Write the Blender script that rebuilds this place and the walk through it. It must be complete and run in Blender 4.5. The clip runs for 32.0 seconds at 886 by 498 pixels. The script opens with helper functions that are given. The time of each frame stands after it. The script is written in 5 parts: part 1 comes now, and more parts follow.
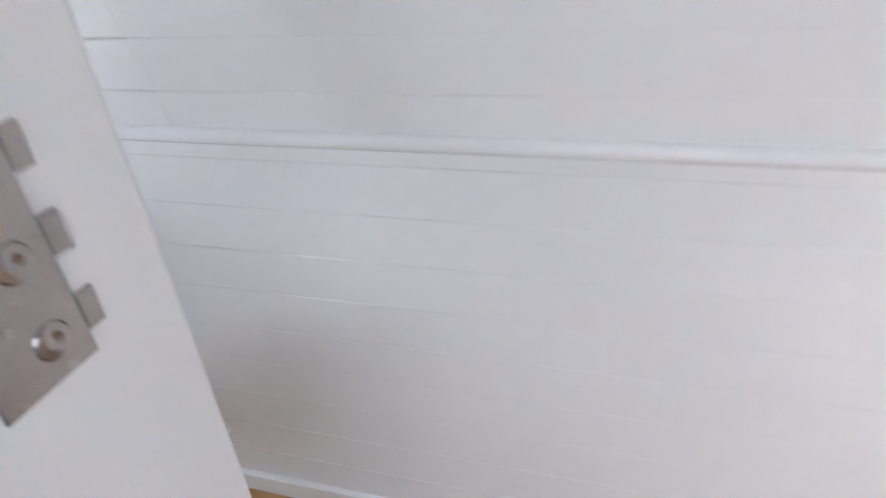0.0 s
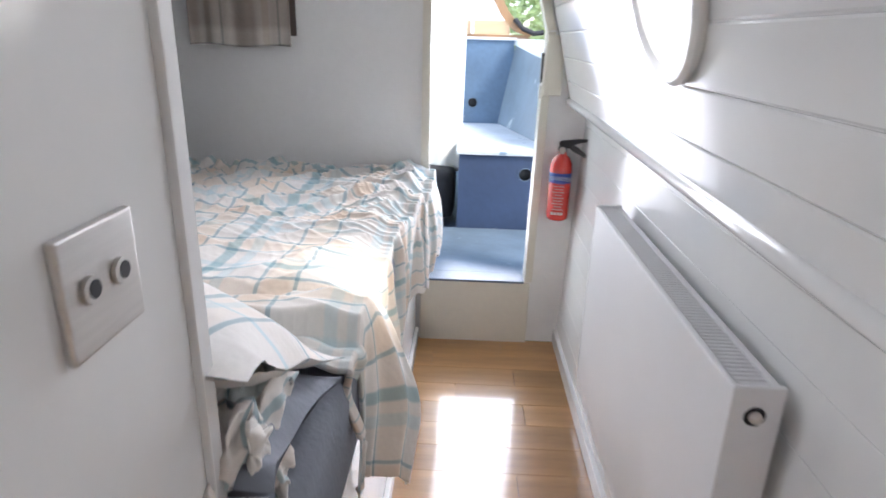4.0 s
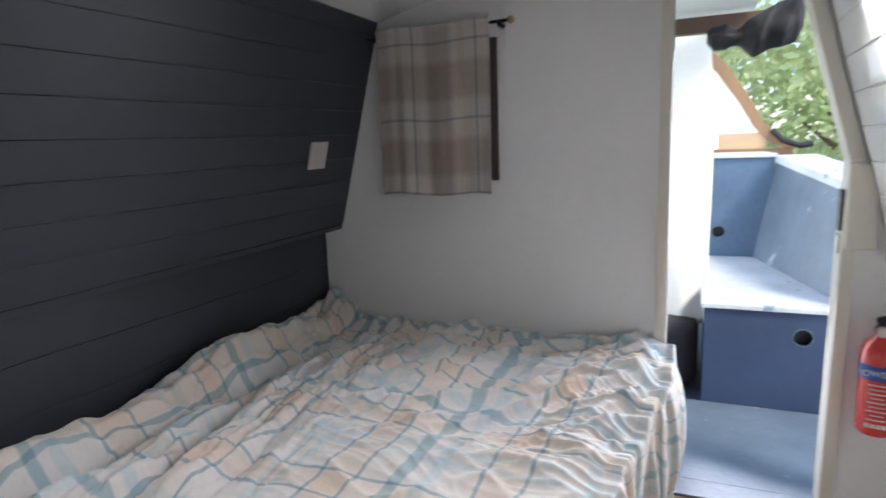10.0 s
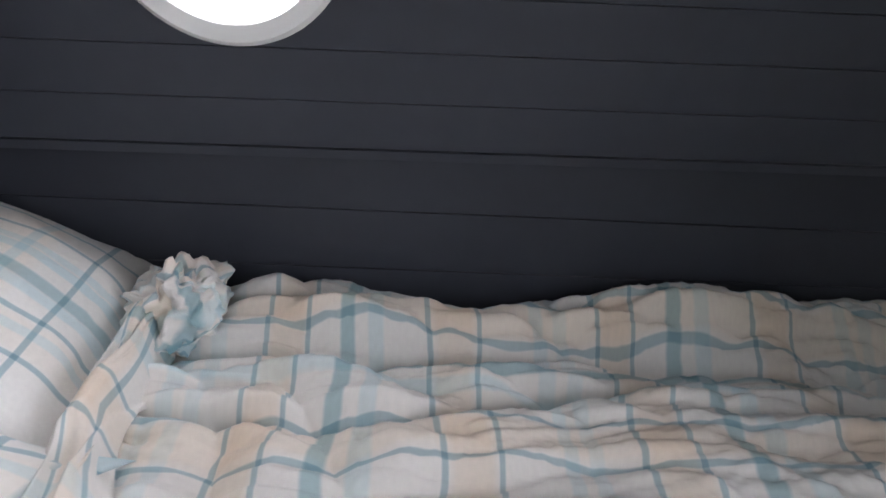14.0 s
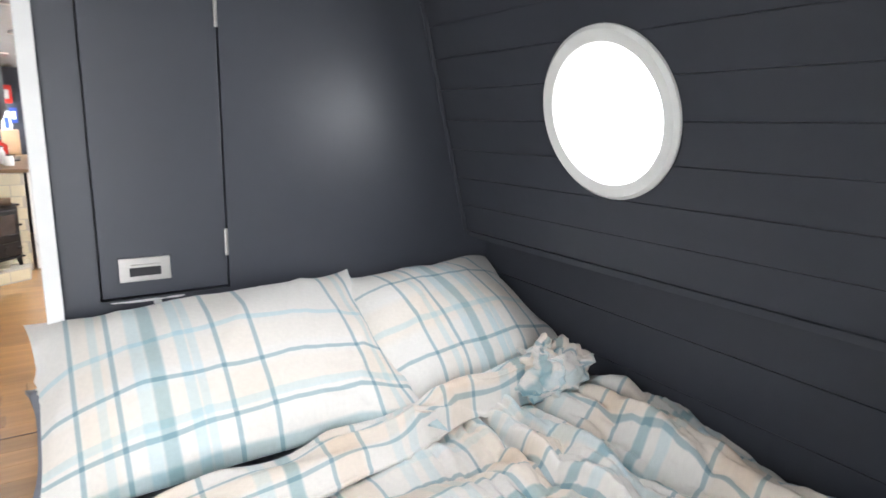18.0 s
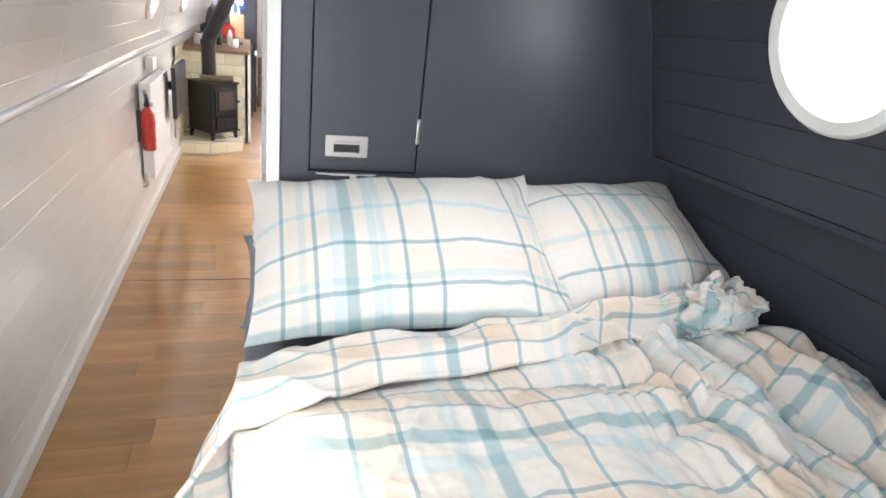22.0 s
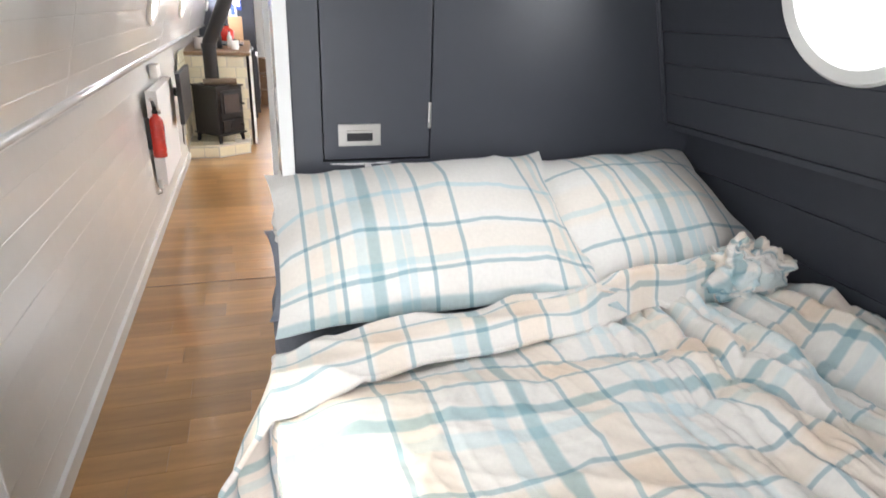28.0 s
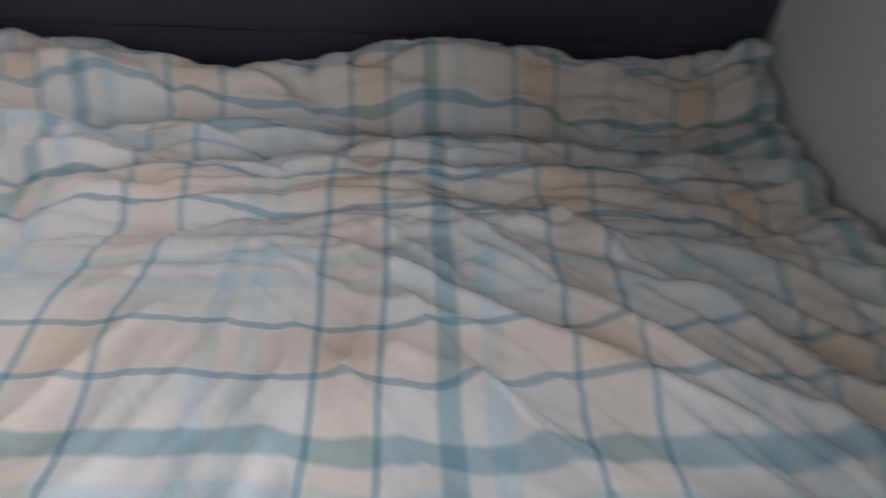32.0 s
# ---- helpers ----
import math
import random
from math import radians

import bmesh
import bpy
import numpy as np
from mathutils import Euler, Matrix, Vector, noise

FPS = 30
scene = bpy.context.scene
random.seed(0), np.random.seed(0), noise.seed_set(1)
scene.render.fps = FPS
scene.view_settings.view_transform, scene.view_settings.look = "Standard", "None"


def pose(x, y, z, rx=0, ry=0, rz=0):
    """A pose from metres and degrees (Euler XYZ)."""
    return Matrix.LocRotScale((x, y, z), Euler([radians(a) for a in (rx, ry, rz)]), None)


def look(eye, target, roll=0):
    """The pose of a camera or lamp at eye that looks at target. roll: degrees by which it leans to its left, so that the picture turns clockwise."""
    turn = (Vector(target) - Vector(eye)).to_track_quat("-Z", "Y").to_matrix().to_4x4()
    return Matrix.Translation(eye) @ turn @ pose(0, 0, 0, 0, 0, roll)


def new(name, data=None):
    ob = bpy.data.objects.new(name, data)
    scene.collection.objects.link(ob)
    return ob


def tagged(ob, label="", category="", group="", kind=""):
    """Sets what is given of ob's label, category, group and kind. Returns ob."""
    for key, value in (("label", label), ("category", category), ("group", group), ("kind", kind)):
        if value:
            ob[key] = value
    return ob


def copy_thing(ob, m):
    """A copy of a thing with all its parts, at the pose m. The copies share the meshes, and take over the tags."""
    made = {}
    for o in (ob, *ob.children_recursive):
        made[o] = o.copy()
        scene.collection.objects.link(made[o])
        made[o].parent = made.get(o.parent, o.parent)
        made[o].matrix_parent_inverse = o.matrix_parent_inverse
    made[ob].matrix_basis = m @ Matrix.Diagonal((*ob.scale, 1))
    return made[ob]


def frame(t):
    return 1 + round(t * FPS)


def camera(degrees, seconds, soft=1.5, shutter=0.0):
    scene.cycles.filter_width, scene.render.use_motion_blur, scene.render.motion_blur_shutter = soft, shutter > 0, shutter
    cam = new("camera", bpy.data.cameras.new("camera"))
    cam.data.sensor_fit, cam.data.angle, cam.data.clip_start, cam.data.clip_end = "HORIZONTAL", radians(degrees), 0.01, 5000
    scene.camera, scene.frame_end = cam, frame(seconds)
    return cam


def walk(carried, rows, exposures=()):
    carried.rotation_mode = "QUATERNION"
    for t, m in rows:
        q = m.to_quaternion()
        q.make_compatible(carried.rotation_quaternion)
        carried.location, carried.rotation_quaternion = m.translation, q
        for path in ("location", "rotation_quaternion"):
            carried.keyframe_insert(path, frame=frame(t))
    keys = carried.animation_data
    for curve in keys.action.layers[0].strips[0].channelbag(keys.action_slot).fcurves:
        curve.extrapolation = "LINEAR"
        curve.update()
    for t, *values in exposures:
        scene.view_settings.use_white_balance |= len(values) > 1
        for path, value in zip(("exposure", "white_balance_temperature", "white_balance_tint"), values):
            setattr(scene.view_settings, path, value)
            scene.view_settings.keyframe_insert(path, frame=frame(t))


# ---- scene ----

# Path: seconds, x, y, z, yaw from +y to the left, pitch up, roll.
PATH = [
    (0, -0.866, -0.713, 1.362, -71.5, -31.1, -4.9),
    (0.1, -0.868, -0.721, 1.374, -70.2, -30.8, -4.0),
    (0.2, -0.858, -0.754, 1.373, -69.9, -30.9, -4.3),
    (0.3, -0.833, -0.819, 1.350, -66.9, -29.5, -5.0),
    (0.5, -0.728, -1.006, 1.270, -57.7, -24.4, -5.7),
    (1, -0.578, -0.959, 1.270, -50.4, -21.8, -1.3),
    (1.5, -0.576, -0.928, 1.276, -46.7, -21.6, -1.6),
    (2, -0.478, -0.794, 1.227, -34.6, -21.7, -4.3),
    (2.5, -0.404, -0.676, 1.170, -20.1, -19.4, -1.1),
    (3, -0.426, -0.730, 1.246, -10.8, -20.9, -1.7),
    (3.5, -0.427, -0.622, 1.245, -4.2, -20.4, 0.0),
    (4, -0.433, -0.455, 1.263, 1.8, -19.4, 1.6),
    (4.5, -0.437, -0.338, 1.263, 4.5, -20.0, 2.2),
    (6.5, -0.442, -0.033, 1.302, 16.6, -20.7, 2.6),
    (7, -0.434, -0.018, 1.329, 16.1, -16.0, 1.3),
    (7.5, -0.431, -0.016, 1.341, 16.1, -13.3, 0.2),
    (8, -0.432, -0.017, 1.355, 16.2, -10.3, -0.6),
    (8.5, -0.432, -0.018, 1.365, 16.6, -8.6, -1.2),
    (9, -0.436, -0.010, 1.365, 17.0, -9.1, -1.5),
    (9.5, -0.464, 0.032, 1.364, 20.1, -8.3, -1.0),
    (10, -0.496, 0.093, 1.358, 23.2, -9.5, -2.0),
    (10.5, -0.553, 0.199, 1.342, 32.3, -9.8, -1.1),
    (11, -0.558, 0.282, 1.351, 41.5, -9.5, 1.1),
    (11.5, -0.611, 0.330, 1.340, 47.1, -13.0, 1.4),
    (12, -0.654, 0.417, 1.324, 50.8, -13.0, 1.6),
    (12.5, -0.691, 0.522, 1.320, 57.8, -13.7, 1.0),
    (13, -0.673, 0.594, 1.315, 65.0, -19.3, 2.2),
    (13.5, -0.688, 0.708, 1.313, 77.9, -22.2, 4.7),
    (15.5, -0.817, 1.213, 1.413, 106.5, -19.6, -4.0),
    (16, -0.786, 1.266, 1.366, 119.2, -15.9, -0.1),
    (16.5, -0.741, 1.300, 1.369, 127.5, -14.4, -0.5),
    (17, -0.731, 1.314, 1.369, 134.0, -13.6, 2.0),
    (17.5, -0.702, 1.365, 1.372, 142.6, -14.8, 0.3),
    (18, -0.678, 1.414, 1.391, 146.2, -12.2, 1.6),
    (18.5, -0.664, 1.447, 1.403, 149.6, -12.6, 2.0),
    (19, -0.661, 1.449, 1.400, 150.6, -12.6, 2.1),
    (19.5, -0.661, 1.456, 1.395, 152.5, -13.3, 1.8),
    (20, -0.653, 1.452, 1.392, 155.6, -14.0, 1.4),
    (20.5, -0.648, 1.448, 1.388, 157.1, -14.7, 1.9),
    (21, -0.643, 1.447, 1.378, 158.0, -16.7, 3.7),
    (21.5, -0.639, 1.447, 1.369, 159.9, -19.0, 5.4),
    (22, -0.635, 1.444, 1.363, 161.4, -20.7, 6.7),
    (22.5, -0.629, 1.447, 1.358, 163.2, -21.8, 7.7),
    (23, -0.625, 1.449, 1.358, 164.3, -22.5, 7.4),
    (23.5, -0.620, 1.446, 1.359, 165.3, -21.7, 6.6),
    (24, -0.622, 1.443, 1.362, 166.7, -18.4, 5.5),
    (24.5, -0.620, 1.446, 1.370, 167.3, -14.8, 4.7),
    (26.5, -0.618, 1.452, 1.372, 168.1, -12.4, 3.9),
    (27, -0.616, 1.449, 1.365, 167.2, -14.9, 3.0),
    (27.5, -0.616, 1.450, 1.357, 164.3, -17.7, 3.1),
    (28, -0.616, 1.443, 1.348, 162.6, -21.9, 2.2),
    (28.5, -0.609, 1.441, 1.338, 159.9, -24.3, 2.6),
    (29, -0.605, 1.424, 1.342, 153.8, -28.9, 1.8),
    (29.5, -0.593, 1.400, 1.322, 146.6, -31.7, 0.6),
    (30, -0.605, 1.405, 1.313, 142.7, -33.4, -1.9),
    (30.5, -0.602, 1.398, 1.316, 137.2, -37.4, -0.4),
    (31, -0.645, 1.370, 1.277, 124.6, -38.7, -0.4),
    (31.5, -0.712, 1.354, 1.227, 113.3, -38.4, -6.9),
    (32, -0.680, 1.262, 1.285, 84.5, -41.9, 4.2),
]


def aim(x, y, z, yaw, pitch, roll):
    a, p = radians(yaw), radians(pitch)
    way = Vector((-math.sin(a) * math.cos(p), math.cos(a) * math.cos(p), math.sin(p)))
    return look((x, y, z), Vector((x, y, z)) + way, roll)


cam = camera(72.6, 32.0, 1.6, 0.5)
walk(cam, [(t, aim(*row)) for t, *row in PATH], exposures=[(0, 2.25, 5550, 8), (1, 2.05, 5300, 8), (2, 1.85, 5350, 7), (3, 1.8, 5550, 8), (4, 1.8, 5950, 10), (6.5, 1.48, 5950, 10), (9, 1.4, 6000, 10), (10.5, 1.24, 6050, 10), (12, 1.05, 6000, 10), (13.5, 1.15, 6000, 10), (16, 2.3, 5950, 7), (18, 1.85, 6150, 5), (20, 1.88, 6200, 5), (23, 1.89, 6250, 5), (28, 1.8, 6250, 5), (30, 1.55, 6200, 6), (31, 1.35, 6150, 9), (32, 1.05, 6000, 10)])

# ---- light ----
world = bpy.data.worlds.new("world")
scene.world = world
world.use_nodes = True
wn = world.node_tree.nodes
sky = wn.new("ShaderNodeTexSky")
sky.sky_type, sky.sun_disc = "NISHITA", False
sky.sun_elevation, sky.sun_rotation = radians(47), radians(119)
world.node_tree.links.new(sky.outputs[0], wn["Background"].inputs[0])
wn["Background"].inputs[1].default_value = 0.15
sun = new("sun", bpy.data.lights.new("sun", "SUN"))
sun.data.energy, sun.data.angle, sun.data.color = 2.3, radians(14.0), (1, 0.88, 0.72)
sun.matrix_world = look((4.07, 0.71, 5.0), (0, 3.0, 0))


def disc_lamp(name, place, target, size, watts, size_y=None, spread=180, color=(1.0, 0.95, 0.985)):
    lamp = bpy.data.lights.new(name, "AREA")
    lamp.shape, lamp.size, lamp.energy, lamp.color = ("RECTANGLE" if size_y else "DISK"), size, watts, color
    if size_y:
        lamp.size_y = size_y
    lamp.spread = radians(spread)
    ob = new(name, lamp)
    ob.matrix_world = look(place, target)
    return ob


# ---- materials ----
def mat(name, color, rough=0.5, metal=0.0, vary=0.06, scale=6.0, bump=0.0, bump_scale=60.0, coat=0.0, random_tint=0.0, stretch=(1, 1, 1), wear=None):
    """Paint, metal or cloth with two scales of variation and a fine relief."""
    m = bpy.data.materials.new(name)
    m.use_nodes = True
    nt = m.node_tree
    n, k = nt.nodes, nt.links
    b = n["Principled BSDF"]
    b.inputs["Roughness"].default_value, b.inputs["Metallic"].default_value = rough, metal
    b.inputs["Coat Weight"].default_value, b.inputs["Coat Roughness"].default_value, b.inputs["Coat IOR"].default_value = coat, 0.09, 1.6
    co = n.new("ShaderNodeTexCoord")
    mp = n.new("ShaderNodeMapping")
    mp.inputs["Scale"].default_value = stretch
    k.new(co.outputs["Object"], mp.inputs[0])
    big, small = n.new("ShaderNodeTexNoise"), n.new("ShaderNodeTexNoise")
    big.inputs["Scale"].default_value, small.inputs["Scale"].default_value = scale, scale * 9
    big.inputs["Detail"].default_value, small.inputs["Detail"].default_value = 4, 5
    for t in (big, small):
        k.new(mp.outputs[0], t.inputs["Vector"])
    add = n.new("ShaderNodeMath")
    add.operation = "MULTIPLY_ADD"
    k.new(small.outputs[0], add.inputs[0])
    add.inputs[1].default_value = 0.5
    k.new(big.outputs[0], add.inputs[2])
    hsv = n.new("ShaderNodeHueSaturation")
    hsv.inputs["Color"].default_value = (*color, 1)
    ramp = n.new("ShaderNodeMapRange")
    ramp.inputs["From Min"].default_value, ramp.inputs["From Max"].default_value = 0.4, 1.1
    ramp.inputs["To Min"].default_value, ramp.inputs["To Max"].default_value = 1 - vary, 1 + vary
    k.new(add.outputs[0], ramp.inputs[0])
    value = ramp.outputs[0]
    if random_tint:
        info = n.new("ShaderNodeObjectInfo")
        tint = n.new("ShaderNodeMapRange")
        tint.inputs["To Min"].default_value, tint.inputs["To Max"].default_value = 1 - random_tint, 1 + random_tint
        k.new(info.outputs["Random"], tint.inputs[0])
        mul = n.new("ShaderNodeMath")
        mul.operation = "MULTIPLY"
        k.new(value, mul.inputs[0])
        k.new(tint.outputs[0], mul.inputs[1])
        value = mul.outputs[0]
    k.new(value, hsv.inputs["Value"])
    tone = hsv.outputs[0]
    if wear:
        # Scuffs and bare patches: (colour, share, size per metre).
        scuff, patch, mix = n.new("ShaderNodeTexNoise"), n.new("ShaderNodeMapRange"), n.new("ShaderNodeMix")
        scuff.inputs["Scale"].default_value, scuff.inputs["Detail"].default_value, scuff.inputs["Roughness"].default_value = wear[2], 7, 0.72
        k.new(mp.outputs[0], scuff.inputs["Vector"])
        patch.inputs["From Min"].default_value, patch.inputs["From Max"].default_value = 0.70 - wear[1], 0.74 - wear[1]
        k.new(scuff.outputs[0], patch.inputs[0])
        mix.data_type = "RGBA"
        k.new(patch.outputs[0], mix.inputs["Factor"])
        k.new(tone, mix.inputs["A"])
        mix.inputs["B"].default_value = (*wear[0], 1)
        tone = mix.outputs["Result"]
    k.new(tone, b.inputs["Base Color"])
    rr = n.new("ShaderNodeMapRange")
    rr.inputs["To Min"].default_value, rr.inputs["To Max"].default_value = max(0.02, rough * 0.8), min(1, rough * 1.25)
    k.new(small.outputs[0], rr.inputs[0])
    k.new(rr.outputs[0], b.inputs["Roughness"])
    if bump:
        fine = n.new("ShaderNodeTexNoise")
        fine.inputs["Scale"].default_value, fine.inputs["Detail"].default_value = bump_scale, 3
        k.new(mp.outputs[0], fine.inputs["Vector"])
        bp = n.new("ShaderNodeBump")
        bp.inputs["Strength"].default_value, bp.inputs["Distance"].default_value = bump, 0.004
        k.new(fine.outputs[0], bp.inputs["Height"])
        k.new(bp.outputs[0], b.inputs["Normal"])
    return m


def plaid(name, base, stripes, washes, rough=0.85, weave=900.0):
    """Woven check on the UV map, which is in metres of cloth. stripes, washes: (period, centre, half width, colour, strength, axis)."""
    m = bpy.data.materials.new(name)
    m.use_nodes = True
    nt = m.node_tree
    n, k = nt.nodes, nt.links
    b = n["Principled BSDF"]
    b.inputs["Roughness"].default_value = rough
    b.inputs["Sheen Weight"].default_value = 0.15
    uv = n.new("ShaderNodeUVMap")
    sep = n.new("ShaderNodeSeparateXYZ")
    k.new(uv.outputs[0], sep.inputs[0])
    edge = n.new("ShaderNodeTexNoise")
    edge.inputs["Scale"].default_value, edge.inputs["Detail"].default_value = 120, 2
    k.new(uv.outputs[0], edge.inputs["Vector"])
    color = None
    last = n.new("ShaderNodeRGB")
    last.outputs[0].default_value = (*base, 1)
    color = last.outputs[0]
    for period, centre, half, tone, strength, axis in (*washes, *stripes):
        shift = n.new("ShaderNodeMath")
        shift.operation = "ADD"
        k.new(sep.outputs[axis], shift.inputs[0])
        shift.inputs[1].default_value = period * 40.5 - centre
        wrap = n.new("ShaderNodeMath")
        wrap.operation = "MODULO"
        k.new(shift.outputs[0], wrap.inputs[0])
        wrap.inputs[1].default_value = period
        off = n.new("ShaderNodeMath")
        off.operation = "SUBTRACT"
        k.new(wrap.outputs[0], off.inputs[0])
        off.inputs[1].default_value = period / 2
        dist = n.new("ShaderNodeMath")
        dist.operation = "ABSOLUTE"
        k.new(off.outputs[0], dist.inputs[0])
        band = n.new("ShaderNodeMapRange")
        band.inputs["From Min"].default_value, band.inputs["From Max"].default_value = half * 0.75, half * 1.15
        band.inputs["To Min"].default_value, band.inputs["To Max"].default_value = strength, 0
        k.new(dist.outputs[0], band.inputs[0])
        mix = n.new("ShaderNodeMix")
        mix.data_type, mix.blend_type = "RGBA", "MULTIPLY"
        k.new(band.outputs[0], mix.inputs["Factor"])
        k.new(color, mix.inputs["A"])
        mix.inputs["B"].default_value = (*tone, 1)
        color = mix.outputs["Result"]
    worn = n.new("ShaderNodeHueSaturation")
    fade = n.new("ShaderNodeMapRange")
    fade.inputs["To Min"].default_value, fade.inputs["To Max"].default_value = 0.92, 1.06
    k.new(edge.outputs[0], fade.inputs[0])
    k.new(fade.outputs[0], worn.inputs["Value"])
    k.new(color, worn.inputs["Color"])
    k.new(worn.outputs[0], b.inputs["Base Color"])
    wv = n.new("ShaderNodeTexNoise")
    wv.inputs["Scale"].default_value, wv.inputs["Detail"].default_value = weave * 0.05, 6
    k.new(uv.outputs[0], wv.inputs["Vector"])
    bp = n.new("ShaderNodeBump")
    bp.inputs["Strength"].default_value, bp.inputs["Distance"].default_value = 0.16, 0.004
    k.new(wv.outputs[0], bp.inputs["Height"])
    # Pressed-in creases.
    cr = n.new("ShaderNodeTexNoise")
    cr.inputs["Scale"].default_value, cr.inputs["Detail"].default_value, cr.inputs["Distortion"].default_value = 9, 2, 1.0
    k.new(uv.outputs[0], cr.inputs["Vector"])
    mid = n.new("ShaderNodeMath")
    mid.operation = "SUBTRACT"
    k.new(cr.outputs[0], mid.inputs[0])
    mid.inputs[1].default_value = 0.5
    fold = n.new("ShaderNodeMath")
    fold.operation = "ABSOLUTE"
    k.new(mid.outputs[0], fold.inputs[0])
    line = n.new("ShaderNodeMapRange")
    line.inputs["From Max"].default_value, line.inputs["To Min"].default_value, line.inputs["To Max"].default_value = 0.11, 1, 0
    k.new(fold.outputs[0], line.inputs[0])
    bp2 = n.new("ShaderNodeBump")
    bp2.inputs["Strength"].default_value, bp2.inputs["Distance"].default_value = 0.09, 0.006
    k.new(line.outputs[0], bp2.inputs["Height"])
    k.new(bp.outputs[0], bp2.inputs["Normal"])
    k.new(bp2.outputs[0], b.inputs["Normal"])
    return m


TEAL, DEEP, PALE, PEACH = (0.39, 0.61, 0.69), (0.28, 0.48, 0.58), (0.75, 0.91, 0.98), (1.0, 0.895, 0.79)
CHECK = 0.566


def duvet_check(axis, at):
    p = CHECK
    return [(p, at, 0.0135, TEAL, 0.78, axis), (p, at + 0.14, 0.0042, DEEP, 0.66, axis), (p, at + 0.215, 0.0042, DEEP, 0.66, axis),
            (p, at - 0.14, 0.0042, DEEP, 0.66, axis), (p, at - 0.072, 0.0042, DEEP, 0.66, axis)]


def duvet_wash(axis, at):
    p = CHECK
    return [(p, at + 0.177, 0.03, PEACH, 0.65, axis), (p, at - 0.106, 0.03, PEACH, 0.7, axis), (p, at + 0.32, 0.012, PALE, 0.6, axis), (p, at + 0.36, 0.012, PALE, 0.5, axis), (p, at + 0.05, 0.014, PALE, 0.7, axis)]


DUVET = plaid("duvet_cotton", (0.74, 0.705, 0.655), duvet_check(0, -0.98) + duvet_check(1, 0.742), duvet_wash(0, -0.98) + duvet_wash(1, 0.742))
PP = 0.52


def pillow_cotton(name, rows, washes):
    """Pillow case check: upright stripes alike, with the lines and washes across the case given."""
    return plaid(name, (0.76, 0.735, 0.69),
                 [(PP, 0.206, 0.0135, TEAL, 0.75, 0), (PP, 0.318, 0.0045, DEEP, 0.7, 0), (PP, 0.388, 0.0045, DEEP, 0.7, 0), (PP, 0.138, 0.0045, DEEP, 0.7, 0), (PP, 0.070, 0.0045, DEEP, 0.7, 0), *rows],
                 [(PP, 0.18, 0.012, PALE, 0.8, 0), (PP, 0.255, 0.010, PALE, 0.9, 0), (PP, 0.275, 0.008, PALE, 0.7, 0), (PP, 0.112, 0.008, PALE, 0.7, 0), (PP, 0.353, 0.028, PEACH, 0.2, 0), (PP, 0.104, 0.028, PEACH, 0.3, 0), *washes])


PILLOW = pillow_cotton("pillow_cotton", [(0.9, 0.290, 0.0045, DEEP, 0.7, 1), (0.9, 0.385, 0.0045, DEEP, 0.7, 1), (0.9, 0.452, 0.018, TEAL, 0.65, 1), (0.9, 0.190, 0.007, PALE, 0.95, 1)],
                       [(0.9, 0.337, 0.036, PEACH, 0.4, 1), (0.9, 0.24, 0.03, PEACH, 0.2, 1), (0.9, 0.365, 0.008, PALE, 0.8, 1)])
PILLOW_FAR = pillow_cotton("pillow_cotton_far", [(0.9, 0.125, 0.0045, DEEP, 0.7, 1), (0.9, 0.345, 0.0045, DEEP, 0.7, 1)],
                           [(0.9, 0.235, 0.05, PEACH, 0.4, 1), (0.9, 0.255, 0.008, PALE, 0.8, 1)])
BROWN, TAN, GREYB = (0.62, 0.56, 0.52), (0.80, 0.72, 0.62), (0.55, 0.60, 0.62)
CURTAIN = plaid("curtain_cloth", (0.53, 0.487, 0.435), [(0.212, 0.127, 0.0045, GREYB, 0.8, 0), (0.235, 0.093, 0.0045, GREYB, 0.8, 1)],
                [(0.212, 0.212, 0.046, BROWN, 0.60, 0), (0.212, 0.078, 0.012, TAN, 0.5, 0), (0.235, 0.211, 0.060, BROWN, 0.65, 1)], rough=0.95, weave=1600)
WHITE = mat("white_gloss_paint", (0.78, 0.78, 0.76), 0.13, vary=0.03, scale=3, bump=0.07, bump_scale=16)
WHITE.node_tree.nodes["Principled BSDF"].inputs["Specular IOR Level"].default_value = 0.32
WHITE_MATT = mat("white_emulsion", (0.80, 0.79, 0.77), 0.6, vary=0.04, scale=4, bump=0.15, bump_scale=90)
CREAM = mat("cream_gloss_paint", (0.70, 0.66, 0.56), 0.3, vary=0.05, scale=5, bump=0.1, bump_scale=40)
DARK = mat("slate_grey_satin_paint", (0.049, 0.052, 0.063), 0.38, vary=0.10, scale=3, bump=0.15, bump_scale=30)
DARK.node_tree.nodes["Principled BSDF"].inputs["Specular IOR Level"].default_value = 0.22
# Lit copy of the slate paint: lighter and glossier where daylight brightens the partition.
PANEL = mat("slate_grey_lit_paint", (0.050, 0.054, 0.066), 0.40, vary=0.08, scale=3, bump=0.10, bump_scale=30)
RADIATOR = mat("radiator_enamel", (0.79, 0.79, 0.79), 0.45, vary=0.02)
CHROME = mat("brushed_steel", (0.62, 0.60, 0.57), 0.32, 1.0, vary=0.06, scale=20, stretch=(1, 1, 12))
BRASS = mat("aged_brass", (0.45, 0.36, 0.20), 0.35, 1.0, vary=0.1, scale=20)
BLACK = mat("black_plastic", (0.015, 0.015, 0.017), 0.4, vary=0.1)
IRON = mat("black_stove_iron", (0.018, 0.016, 0.016), 0.5, 0.4, vary=0.2, scale=8, bump=0.3, bump_scale=80)
